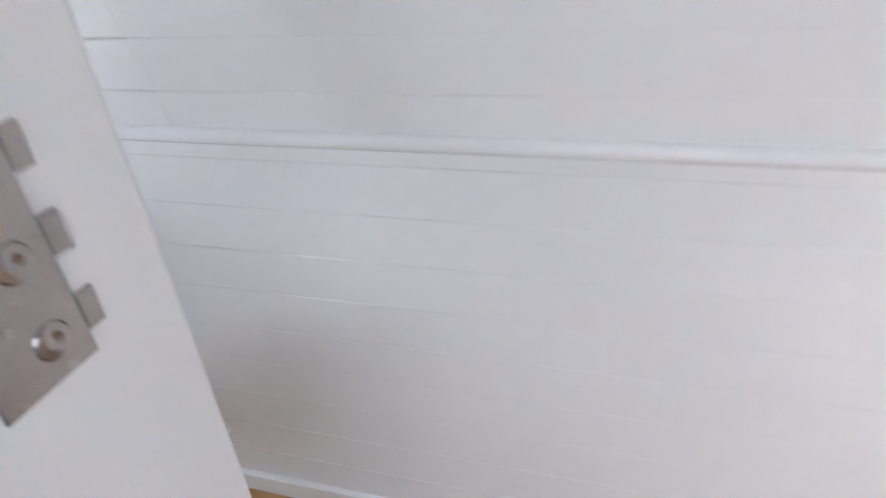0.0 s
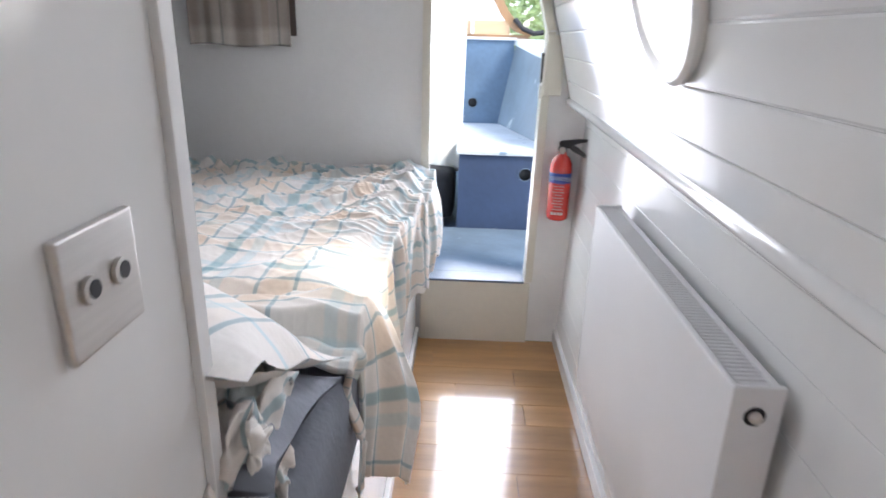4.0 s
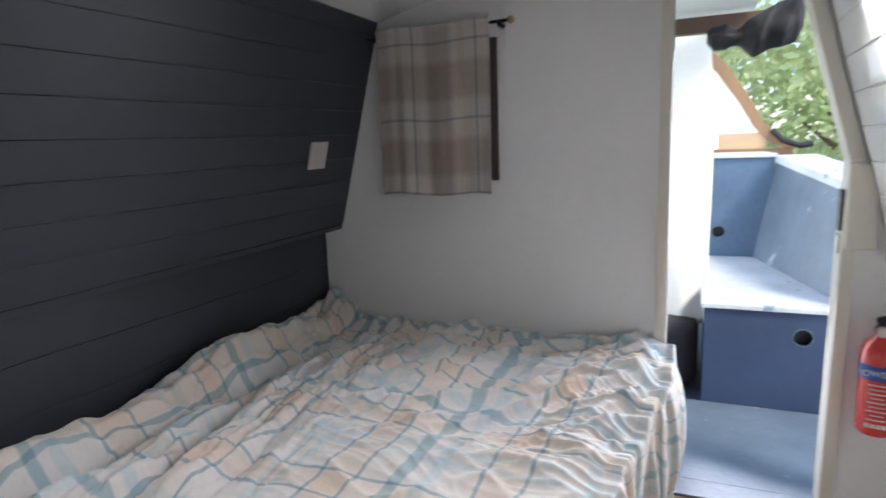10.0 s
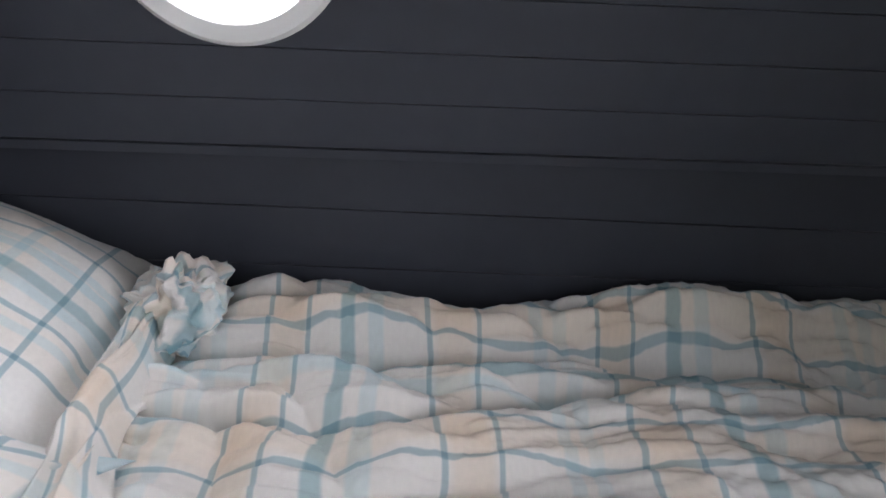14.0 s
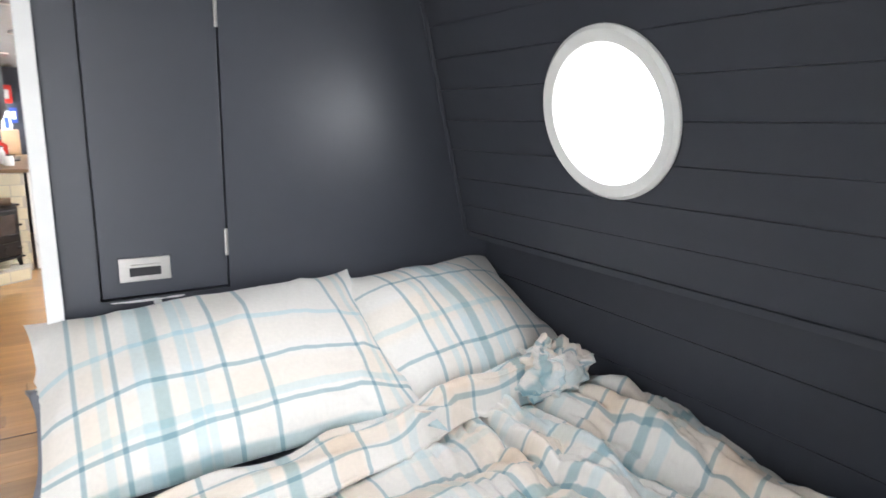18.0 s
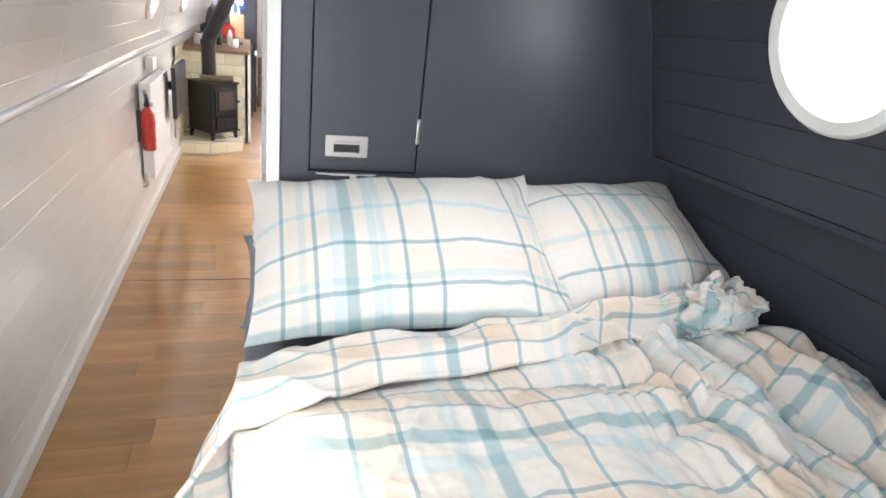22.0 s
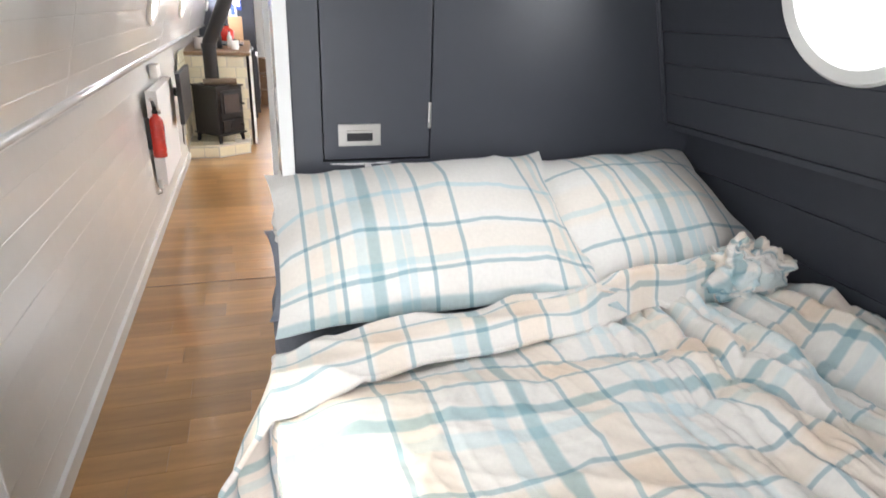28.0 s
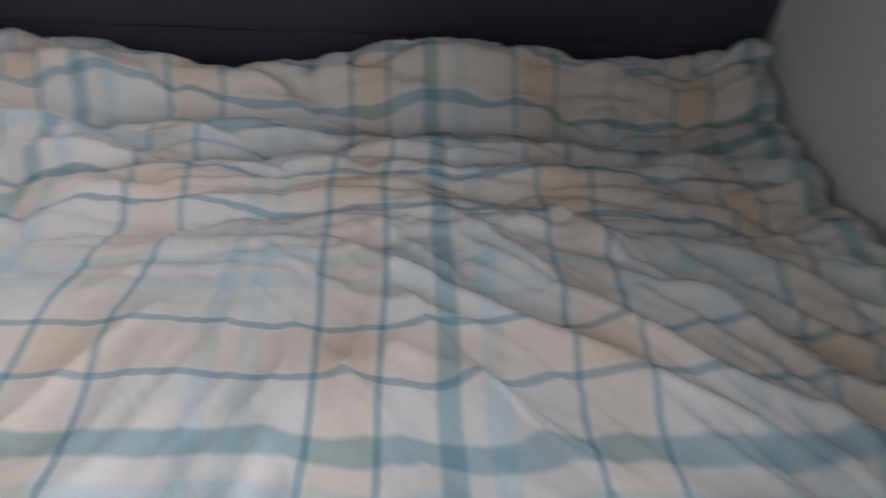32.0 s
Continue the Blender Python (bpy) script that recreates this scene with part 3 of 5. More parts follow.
setting("trim_corner", rod((-1.700, 0.004, 1.075), (-1.700 + TAN_SIDE * 0.675, 0.004, 1.75), 0.006, seg=8), DARK, "slate grey corner bead")
# Washroom wall along the corridor, with its doorway.
JAMB_Y = -0.502
bm = box(WALL_IN, X_SIDE, JAMB_Y + 0.021, 0.008, 0, 1.93)
box(WALL_IN, X_SIDE, -1.3195, JAMB_Y + 0.02, 1.80, 1.93, 0, bm)
setting("wall_washroom", bm, WHITE, "white painted washroom wall along the corridor")
setting("wall_washroom_aft", box(-1.95, X_SIDE - 0.1155, -1.36, -1.321, 0, 1.93), WHITE, "white painted end of the washroom")
setting("wall_washroom_head", box(-1.95, WALL_IN, -0.075, -0.035, 0, 1.93), WHITE, "white painted washroom side of the partition")
setting("trim_corner_post", box(WALL_IN - 0.004, X_SIDE + 0.008, 0.0085, 0.032, 0, 1.93, 0.002), WHITE, "white painted corner post of the washroom wall")
setting("door_jamb", box(X_SIDE - 0.115, X_SIDE + 0.003, JAMB_Y, JAMB_Y + 0.02, 0, 1.795, 0.003), WHITE, "white painted lining of the washroom doorway")
setting("door_jamb_aft", box(X_SIDE - 0.115, X_SIDE + 0.003, -1.36, -1.32, 0, 1.93, 0.003), WHITE, "white painted lining of the washroom doorway")
bm = box(-1.96, -1.90, FAR, 0, 0, 1.95)
setting("wall_port", bm, WHITE, "white painted side of the saloon")
AFT_WIN = (-1.16, -0.80, 0.82, 1.72)
bm = box(-1.96, AFT_WIN[0], FAR - 0.05, FAR, 0, 1.95)
box(AFT_WIN[1], 0.2, FAR - 0.05, FAR, 0, 1.95, 0, bm)
box(AFT_WIN[0], AFT_WIN[1], FAR - 0.05, FAR, 0, AFT_WIN[2], 0, bm)
box(AFT_WIN[0], AFT_WIN[1], FAR - 0.05, FAR, AFT_WIN[3], 1.95, 0, bm)
setting("wall_far", bm, WHITE, "white painted far bulkhead")

# Floor base under the planks.
setting("floor", box(-1.96, 0.06, FAR, L, -0.06, -0.010), OAK, "oak laminate floor")

# ---- portholes ----
def porthole(f, hole, label, watts, fall=0.7, wide=115):
    u, v, r = hole
    m = f @ Matrix.Translation((u, v, 0))
    t = thing("porthole", label, "porthole", "round windows")
    prof = [(GLASS_R, 0.004), (GLASS_R, 0.014), (GLASS_R + 0.005, 0.020), (RING_R - 0.008, 0.024), (RING_R, 0.017), (RING_R, 0.0098), (0.1605, 0.0098), (0.1595, -0.045), (0.152, -0.045), (0.152, 0.004), (GLASS_R, 0.004)]
    part("liner_ring", lathe(prof, m, 64, None, False), PLASTIC, t, "white plastic liner ring")
    pane = part("pane", rod(m @ Vector((0, 0, -0.042)), m @ Vector((0, 0, -0.038)), 0.1515, seg=48), GLASS, t, "clear glass pane")
    pane.visible_shadow = False
    p = m @ Vector((0, 0, -0.02))
    # The sky is above, so its light falls inwards and down.
    q = m @ Vector((0, 0, 1))
    disc_lamp("porthole_daylight", p, (q.x, q.y, q.z - fall), 2 * GLASS_R - 0.005, watts, spread=wide)
    return t


porthole(FD_BED, DARK_HOLE, "white ringed porthole in the slate grey side above the bed", 1.12, 0.22, 172)
porthole(FW_BED, WHITE_HOLE, "white ringed porthole in the white bedroom side", 0.35, 0.3, 170)
for h in AFT_HOLES:
    porthole(FW_AFT, h, "white ringed porthole in the white corridor side", 3.6, 0.4)
disc_lamp("saloon_window_daylight", (-1.88, -4.2, 1.30), (-0.2, -4.2, 0.6), 2.6, 20, 0.7)
disc_lamp("stern_window_daylight", (-0.98, FAR + 0.03, 1.15), (-1.0, -3, 0.9), 0.34, 4, 0.6)
disc_lamp("doorway_daylight", (-0.37, L + 0.085, 1.05), (-1.05, 0.0, 0.45), 0.40, 3.2, 1.40, 100)
# Added fill lamp in the washroom, no window built, shining out through its doorway.
disc_lamp("washroom_fill_light", (-1.88, -0.95, 1.35), (0.0, -0.9, 0.8), 0.70, 2.3, 0.50)


def glow(name, strength, color=(0.95, 0.98, 1.0)):
    m = bpy.data.materials.new(name)
    m.use_nodes = True
    b = m.node_tree.nodes["Principled BSDF"]
    b.inputs["Base Color"].default_value = (0, 0, 0, 1)
    b.inputs["Emission Color"].default_value, b.inputs["Emission Strength"].default_value = (*color, 1), strength
    return m


HAZE = glow("bright_sky_beyond_portholes", 1.6)
for x, top, end in ((3.2, 4.0, 1.6), (-5.2, 7.0, 9.0)):
    tagged(setting("backdrop", box(x, x + 0.02, FAR - 3, end, -0.8, top), HAZE), "bright overcast distance outside the portholes")

tagged(setting("backdrop", box(-3.0, 1.0, FAR - 1.6, FAR - 1.58, -0.8, 3.0), HAZE), "bright overcast distance beyond the stern")
stern = thing("window_stern", "tall glazed opening in the far bulkhead", "window", kind="structure")
part("window_frame", box(AFT_WIN[0], AFT_WIN[0] + 0.03, FAR - 0.04, FAR + 0.012, AFT_WIN[2], AFT_WIN[3], 0.003), WHITE, stern)
part("window_frame", box(AFT_WIN[1] - 0.03, AFT_WIN[1], FAR - 0.04, FAR + 0.012, AFT_WIN[2], AFT_WIN[3], 0.003), WHITE, stern)
part("window_sill", box(AFT_WIN[0] + 0.031, AFT_WIN[1] - 0.031, FAR - 0.04, FAR + 0.02, AFT_WIN[2], AFT_WIN[2] + 0.03, 0.003), WHITE, stern)
part("blind", box(AFT_WIN[0] + 0.031, AFT_WIN[1] - 0.031, FAR - 0.012, FAR + 0.006, 1.46, AFT_WIN[3] - 0.002, 0.003), DARK, stern, "dark roller blind part way down")
pane = part("pane", box(AFT_WIN[0] + 0.031, AFT_WIN[1] - 0.031, FAR - 0.030, FAR - 0.026, AFT_WIN[2] + 0.031, 1.459), GLASS, stern, "clear glass pane")
pane.visible_shadow = False

# ---- bed ----
BED_X0, BED_X1, BED_Z = -1.80, -0.615, 0.72
bed = thing("bed", "built-in double bed with a white base and grey sheet", "bed")
part("base_panel", box(-0.640, -0.622, 0.06, L - 0.002, 0.0, 0.50, 0.003), WHITE, bed, "white painted side panel")
part("base", box(-1.80, -0.641, 0.004, L - 0.002, 0.0, 0.48), WHITE, bed)
bm = box(BED_X0, BED_X1, 0.012, L - 0.01, 0.485, 0.715, 0.05)
part("mattress", bm, SHEET_GREY, bed, "mattress in a slate grey fitted sheet", smooth=True)


part("plinth", box(-0.622, -0.606, 0.06, L - 0.022, 0.0, 0.055, 0.003), WHITE, bed, "white plinth strip")
for y in (0.46, 1.15):
    part("drawer_handle", box(-0.622, -0.614, y - 0.006, y + 0.006, 0.27, 0.37, 0.002), IRON, bed, "slim dark handle")


def cloth(name, nu, nv, shape, uv_of, material, thick=0.0):
    """A cloth from a function of (u, v) in 0..1, with UVs in metres."""
    verts = [shape(i / nu, j / nv) for j in range(nv + 1) for i in range(nu + 1)]
    faces = [(j * (nu + 1) + i, j * (nu + 1) + i + 1, (j + 1) * (nu + 1) + i + 1, (j + 1) * (nu + 1) + i) for j in range(nv) for i in range(nu)]
    data = bpy.data.meshes.new(name)
    data.from_pydata(verts, [], faces)
    layer = data.uv_layers.new(name="UVMap")
    flat = []
    for f in faces:
        for v in f:
            flat += uv_of((v % (nu + 1)) / nu, (v // (nu + 1)) / nv)
    layer.data.foreach_set("uv", flat)
    data.materials.append(material)
    data.shade_smooth()
    ob = new(name, data)
    if thick:
        s = ob.modifiers.new("thickness", "SOLIDIFY")
        s.thickness, s.offset = thick, -1
    return ob


def crease(x, y, angle, scale, long, seed, sharp=2.5):
    """Folds that run across the angle: scale per metre across them, long times as stretched along them."""
    c, s = math.cos(angle), math.sin(angle)
    w = Vector((x * 2.1, y * 2.1, seed))
    x, y = x + 0.055 * noise.noise(w), y + 0.055 * noise.noise(w + Vector((5, 9, 1)))
    n = noise.noise(Vector(((x * c + y * s) * scale, (-x * s + y * c) * scale / long, seed + 7)))
    return (1 - min(1, abs(n) * 1.6)) ** sharp


def ridge(x, y, ax, ay, scale, seed):
    return crease(x, y, ax, scale, 1 / ay, seed)


def smooth01(a, b, t):
    t = min(1, max(0, (t - a) / (b - a)))
    return t * t * (3 - 2 * t)


def duvet_height(x, y):
    z = BED_Z + 0.040 + 0.022 * noise.noise(Vector((x * 2.4, y * 2.4, 3)))
    foot, edge = smooth01(0.95, 1.45, y), smooth01(-1.0, -0.66, x)
    wall = smooth01(-1.12, -1.45, x)
    mid = 1 - wall
    # Diagonal fan towards the foot corner on the aisle side.
    fan = foot * smooth01(-1.45, -1.1, x)
    z += fan * (0.030 * crease(x, y, -0.80, 8.0, 5.0, 11, 3.5) + 0.021 * crease(x, y, -0.62, 15.0, 6.0, 12, 3.5))
    # Long folds beside the wall.
    z += wall * (0.044 - 0.046 * crease(x, y, 0.06, 8.0, 8.0, 23, 3.5) - 0.026 * crease(x, y, -0.12, 15.0, 7.0, 24, 3.0))
    z -= wall * (0.014 * crease(x, y, 0.04, 27.0, 10.0, 25, 2.5) + 0.006 * crease(x, y, 0.30, 40.0, 5.0, 26, 2.5))
    z -= wall * 0.017 * (1 - min(1, 3.2 * abs(noise.noise(Vector((x * 13, y * 4.5, 27)))))) ** 1.5
    z += fan * 0.008 * crease(x, y, -0.70, 30.0, 7.0, 13, 2.0)
    # Creases over the aisle edge.
    z += edge * (0.020 * crease(x, y, 1.30, 9.0, 5.0, 47, 3.0) + 0.015 * crease(x, y, 1.50, 17.0, 5.0, 48, 3.0) + 0.009 * crease(x, y, 1.42, 34.0, 6.0, 49, 2.0)) * (0.35 + 0.65 * foot)
    z -= 0.040 * foot * smooth01(-1.35, -0.9, x)
    # Loose folds from the head, and a fine crumple all over.
    z += (1 - foot) * mid * (0.014 * crease(x, y, 2.3, 6.0, 4.0, 31) + 0.008 * crease(x, y, 1.1, 11.0, 4.0, 33))
    z += 0.003 * crease(x, y, 0.4, 9.0, 4.0, 71) + 0.003 * noise.noise(Vector((x * 11, y * 11, 5)))
    a = 0.6 + 1.2 * noise.noise(Vector((x * 1.3, y * 1.3, 77)))
    z += 0.0030 * crease(x, y, a, 12.0, 6.0, 72)
    # Roll of bedding pushed up along the wall and at the foot.
    centre = -1.685 + 0.03 * noise.noise(Vector((y * 2.3, 0, 2)))
    roll = math.exp(-((x - centre) / 0.065) ** 2)
    z += roll * (0.072 + 0.022 * noise.noise(Vector((y * 3.1, 1, 4))) - 0.013 * crease(x, y, 0.55, 8.0, 3.5, 81, 3.0) - 0.010 * crease(x, y, 0.30, 16.0, 5.0, 82, 2.5)) * smooth01(0.45, 0.6, y)
    z -= 0.016 * math.exp(-((x - centre - 0.085) / 0.014) ** 2) * smooth01(0.6, 0.8, y) * (0.5 + noise.noise(Vector((y * 4, 3, 1))))
    z += 0.030 * math.exp(-((y - 1.885) / 0.055) ** 2) * (smooth01(-0.9, -1.5, x) * 0.8 + 0.2) * (1 + 0.5 * noise.noise(Vector((x * 7, 2, 8))))
    # It dips under its folded-back band, most of all towards the aisle.
    z -= (0.014 + 0.012 * smooth01(-1.3, -1.0, x)) * smooth01(0.70, 0.56, y)
    # Folds that fan out from the bunched corner.
    dx, dy = x + 1.58, y - 0.45
    near = math.hypot(dx, dy)
    turn = math.atan2(dy, dx)
    z += 0.028 * smooth01(0.85, 0.30, near) * smooth01(0.12, 0.30, near) * (abs(math.sin(turn * 6.5 + 2.5 * noise.noise(Vector((near * 3, 1, 7))))) ** 0.7 - 0.5)
    return z


DROP = 0.48


def duvet_shape(u, v):
    # u across the bed from the wall to the aisle, then over the edge; v along the bed.
    y = 0.425 + 1.510 * v
    run = u * (1.16 + DROP)
    flat = 1.16
    if run <= flat:
        x = -1.795 + run
        z = duvet_height(x, y)
        soft = smooth01(flat - 0.10, flat, run)
        z -= 0.030 * soft * soft
        return (x + 0.065 * smooth01(1.1, 1.75, y) * smooth01(0.7, 1.16, run), y, z)
    d = run - flat
    fold = 0.034 * noise.noise(Vector((y * 8.0, d * 1.5, 9))) + 0.022 * noise.noise(Vector((y * 19.0, d * 3, 12))) + 0.006 * math.sin(y * 61 + 1)
    z0 = duvet_height(-0.635, y) - 0.03
    bend = min(1, d / 0.05)
    x = -0.635 + 0.026 * math.sin(bend * math.pi / 2) + fold * smooth01(0, 0.12, d) - 0.02 * smooth01(0.05, 0.3, d) * smooth01(0.9, 0.7, y) + 0.065 * smooth01(1.1, 1.75, y)
    long = 0.70 + 0.25 * noise.noise(Vector((y * 2.1, 0, 14))) + 0.10 * smooth01(0.75, 0.5, y)
    long *= 0.40 + 0.60 * smooth01(0.44, 0.75, y)
    return (x, y, z0 - max(0, d - 0.03) * long)


def duvet_uv(u, v):
    x, y = -1.795 + u * (1.16 + DROP), 0.425 + 1.500 * v
    slack = 0.4 + 0.6 * smooth01(-1.0, -1.4, x) + 0.5 * smooth01(1.3, 1.7, y)
    p = Vector((x * 4.2, y * 4.2, 51))
    q = Vector((x * 11, y * 11, 53))
    return (x + slack * (0.022 * noise.noise(p) + 0.007 * noise.noise(q)), y + slack * (0.022 * noise.noise(p + Vector((7, 3, 9))) + 0.007 * noise.noise(q + Vector((2, 8, 1)))))


duvet = cloth("duvet", 340, 360, duvet_shape, duvet_uv, DUVET, 0.012)
tagged(duvet, "rumpled white duvet with teal and peach check on the bed", "duvet")


def between(x, *pairs):
    """A smooth run of y over x through a few stations."""
    for (xa, ya), (xb, yb) in zip(pairs, pairs[1:]):
        if x <= xb:
            return ya + (yb - ya) * smooth01(xa, xb, x)
    return pairs[-1][1]


def turn_shape(u, v):
    # The folded-back band of the duvet below the pillows: a rope by the wall, a flat flap towards
    # the aisle, and a tail that hangs out over the bedside.
    run = u * 1.42
    x = -1.66 + min(run, 1.045)
    rope = smooth01(-0.95, -1.42, x)
    head = between(x, (-1.66, 0.380), (-1.39, 0.405), (-1.10, 0.425), (-0.81, 0.455), (-0.62, 0.490))
    hem = between(x, (-1.66, 0.47), (-1.38, 0.475), (-1.15, 0.545), (-0.86, 0.590), (-0.62, 0.655))
    d = max(0, run - 1.045)
    s = smooth01(0.0, 0.26, d)
    tip = smooth01(0.16, 0.40, d)
    lo, hi = head + 0.015 * s, hem - 0.075 * s - 0.030 * tip
    y = lo + (hi - lo) * v + 0.006 * noise.noise(Vector((run * 6, v * 2, 21)))
    body = smooth01(0.0, 0.22, v) * (1 - (0.38 + 0.30 * rope) * smooth01(0.66, 1.0, v))
    twist = crease(x, v * 0.12 + x * 0.10, 1.45, 22, 14, 5, 1.5) - 0.5
    fine = noise.noise(Vector((x * 9, v * 5 + x * 4, 6)))
    z = BED_Z + 0.022 + 0.062 * body + (0.007 + 0.024 * rope) * twist * body + (0.004 + 0.008 * rope) * fine * body + 0.012 * rope * body
    z += rope * (0.030 * math.exp(-((v - 0.60) / 0.24) ** 2) - 0.014 * (1 - abs(math.sin(v * 7 + x * 11))) ** 3) * body
    z += (0.010 * noise.noise(Vector((x * 6, v * 2.5, 22))) + 0.012 * crease(x, y, 1.25, 11, 5, 7, 2.5) - 0.004) * body
    if not d:
        soft = smooth01(0.93, 1.045, run)
        return (x, y, z - 0.018 * soft * soft)
    pleat = (0.010 * math.sin(v * 8 + 1.0 + d * 3) + 0.006 * math.sin(v * 19 + d * 7)) * s
    x += 0.030 * math.sin(min(1, d / 0.09) * math.pi / 2) * (0.3 + 0.7 * v) + (0.088 * v - 0.015 * (1 - v)) * s - 0.020 * v * tip + pleat
    return (x, y + 0.008 * math.sin(d * 11), z - 0.018 - max(0, d - 0.025) * (0.92 + 0.06 * v) - 0.02 * s)


band = cloth("turnback", 240, 56, turn_shape, lambda u, v: (-1.66 + 1.42 * u, 0.79 + 0.22 * v), DUVET, 0.010)
tagged(band, "folded-back band falling over the bedside")
band.parent = duvet


def swirl(p):
    return Vector((noise.noise(p), noise.noise(p + Vector((17, 5, 3))), noise.noise(p + Vector((4, 23, 9)))))


def crumple(u, v, seed):
    """A point on a crushed ball of cloth of unit size, folded back over itself."""
    a, b = u * 2 * math.pi, (v - 0.5) * math.pi
    d = Vector((math.cos(a) * math.cos(b), math.sin(a) * math.cos(b), math.sin(b)))
    off = Vector((seed, 2 * seed, 0))
    p = d + 0.62 * swirl(d * 1.15 + off)
    p += 0.22 * swirl(p * 2.6 + off)
    p += 0.09 * swirl(p * 6.0 + off)
    return p * (1.0 - 0.16 * (1 - min(1, abs(noise.noise(p * 2.4 + off)) * 3.0)))


def knot_shape(u, v):
    p = crumple(u, v, 3.0)
    return (-1.612 + 0.082 * p.x, 0.462 + 0.076 * p.y, 0.822 + 0.082 * p.z)


knot = cloth("bunched_corner", 150, 90, knot_shape, lambda u, v: (0.5 * u - 1.02, 0.35 * v + 0.60), DUVET)
tagged(knot, "tightly crumpled bunch beside the grey wall")
knot.parent = duvet


def pillow(label, m, w, h, thick, seed, shift, peak, material):
    def shape(u, v):
        top = v <= 0.5
        s = (v * 2 if top else (1 - v) * 2)
        x, y = (u - 0.5) * 2, (s - 0.5) * 2
        fx = 1 - 0.055 * (1 - abs(y) ** 3) * abs(x) ** 6
        fy = 1 - 0.060 * (1 - abs(x) ** 3) * abs(y) ** 6
        dome = max(0, (1 - abs(x) ** 2.4)) ** 0.72 * max(0, (1 - abs(y) ** 2.2)) ** 0.72
        z = thick * 1.12 * dome * (1 if top else -0.55)
        z += 0.010 * ridge(x * 0.5, y * 0.4, 0.9 + seed, 0.3, 5.0, seed) * (1 if top else 0) * (0.3 + abs(x) ** 2)
        z += 0.012 * noise.noise(Vector((x * 2, y * 2, seed)))
        ear = max(0, x * peak) ** 4 * max(0, y) ** 4
        if top:
            rim = max(abs(x), abs(y)) ** 3
            z += 0.012 * crease(x * 0.35, y * 0.25, 0.7 + seed, 9.0, 3.0, seed + 3) * (0.4 + 0.6 * abs(x)) * dome
            z -= 0.020 * crease(x * 0.35, y * 0.25, math.atan2(y * 0.25, x * 0.35) + 1.57, 9.0, 3.0, seed + 5, 3.0) * rim * dome ** 0.5
            z -= 0.010 * crease(x * 0.35, y * 0.25, 1.3, 14.0, 4.0, seed + 6, 3.0) * smooth01(0.1, 0.9, y) * dome ** 0.5
        p = m @ Vector((x * w / 2 * fx, y * h / 2 * fy + 0.075 * ear, z + 0.03 * ear))
        return p[:]
    ob = cloth("pillow", 90, 120, shape, lambda u, v: ((1 - u) * w + shift, (v * 2 if v <= 0.5 else (1 - v) * 2) * h), material)
    return tagged(ob, label, "pillow", "pillows at the head of the bed")


plump = pillow("plump pillow in a white case with teal check, leaning forward", pose(-0.962, 0.225, 0.880, -27, 3, -2), 0.69, 0.46, 0.085, 2, 0.0, -1, PILLOW)
pillow("pillow in a shaded white case with teal check beside the wall", pose(-1.500, 0.205, 0.872, -29, 1, 5), 0.60, 0.46, 0.085, 5, -0.10, -1, PILLOW_FAR)
pillow("slate grey pillow lying under the white ones", pose(-0.955, 0.185, 0.793, -12, 0, 0), 0.695, 0.34, 0.085, 8, 0.0, -1, SHEET_GREY)

def opening_shape(u, v):
    # The open end of the case, bunched over the bedside.
    p = crumple(u, v, 8.0)
    return (-0.690 + 0.060 * p.x, 0.128 + 0.125 * p.y, 0.812 + 0.104 * p.z - 0.030 * p.y)


mouth = cloth("case_opening", 110, 70, opening_shape, lambda u, v: (0.45 * u, 0.10 + 0.3 * v), PILLOW)
mouth.parent = plump
tagged(mouth, "crumpled open end of the pillow case")

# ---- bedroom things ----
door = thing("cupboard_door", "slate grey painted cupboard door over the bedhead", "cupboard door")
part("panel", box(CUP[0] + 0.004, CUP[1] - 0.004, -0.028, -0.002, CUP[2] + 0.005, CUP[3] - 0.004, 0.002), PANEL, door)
pull = part("flush_pull", box(-0.898, -0.796, -0.0018, 0.0035, 1.028, 1.080, 0.0015), CHROME, door, "brushed steel recessed pull")
# Flat black plate painted in for the shaded hollow of the pull.
part("cup_shade", box(-0.878, -0.816, 0.0036, 0.0045, 1.040, 1.062, 0.0004), BLACK, pull)
part("lip", box(-0.878, -0.816, 0.0036, 0.009, 1.060, 1.066, 0.001), CHROME, pull)
for z in (1.068, 1.57):
    h = part("hinge", box(-1.0235, -1.0165, -0.001, 0.006, z, z + 0.062, 0.001), CHROME, door, "steel butt hinge")
# Thin black sheet behind the door, so its gap reads as shade.
setting("trim_cupboard_shade", box(CUP[0] - 0.001, CUP[1] + 0.001, -0.034, -0.029, CUP[2] - 0.01, CUP[3]), BLACK, "black sheet for the shade inside the cupboard")

plate = thing("light_switch", "brushed steel double dimmer switch on the corridor wall", "light switch")
part("plate", box(X_SIDE + 0.0002, X_SIDE + 0.007, -0.145, -0.063, 1.068, 1.148, 0.002), CHROME, plate)
for y in (-0.122, -0.088):
    k = part("knob", rod((X_SIDE + 0.0072, y, 1.110), (X_SIDE + 0.0100, y, 1.110), 0.0095, 0.0090, 20), CHROME, plate, "round steel knob")
    # Off-centre black disc gives each knob its dark crescent.
    part("dark_disc", rod((X_SIDE + 0.0101, y + 0.002, 1.110), (X_SIDE + 0.0105, y + 0.002, 1.110), 0.0062, seg=14), BLACK, k)

outlet = thing("socket_outlet", "white plastic socket low on the corridor wall", "socket")
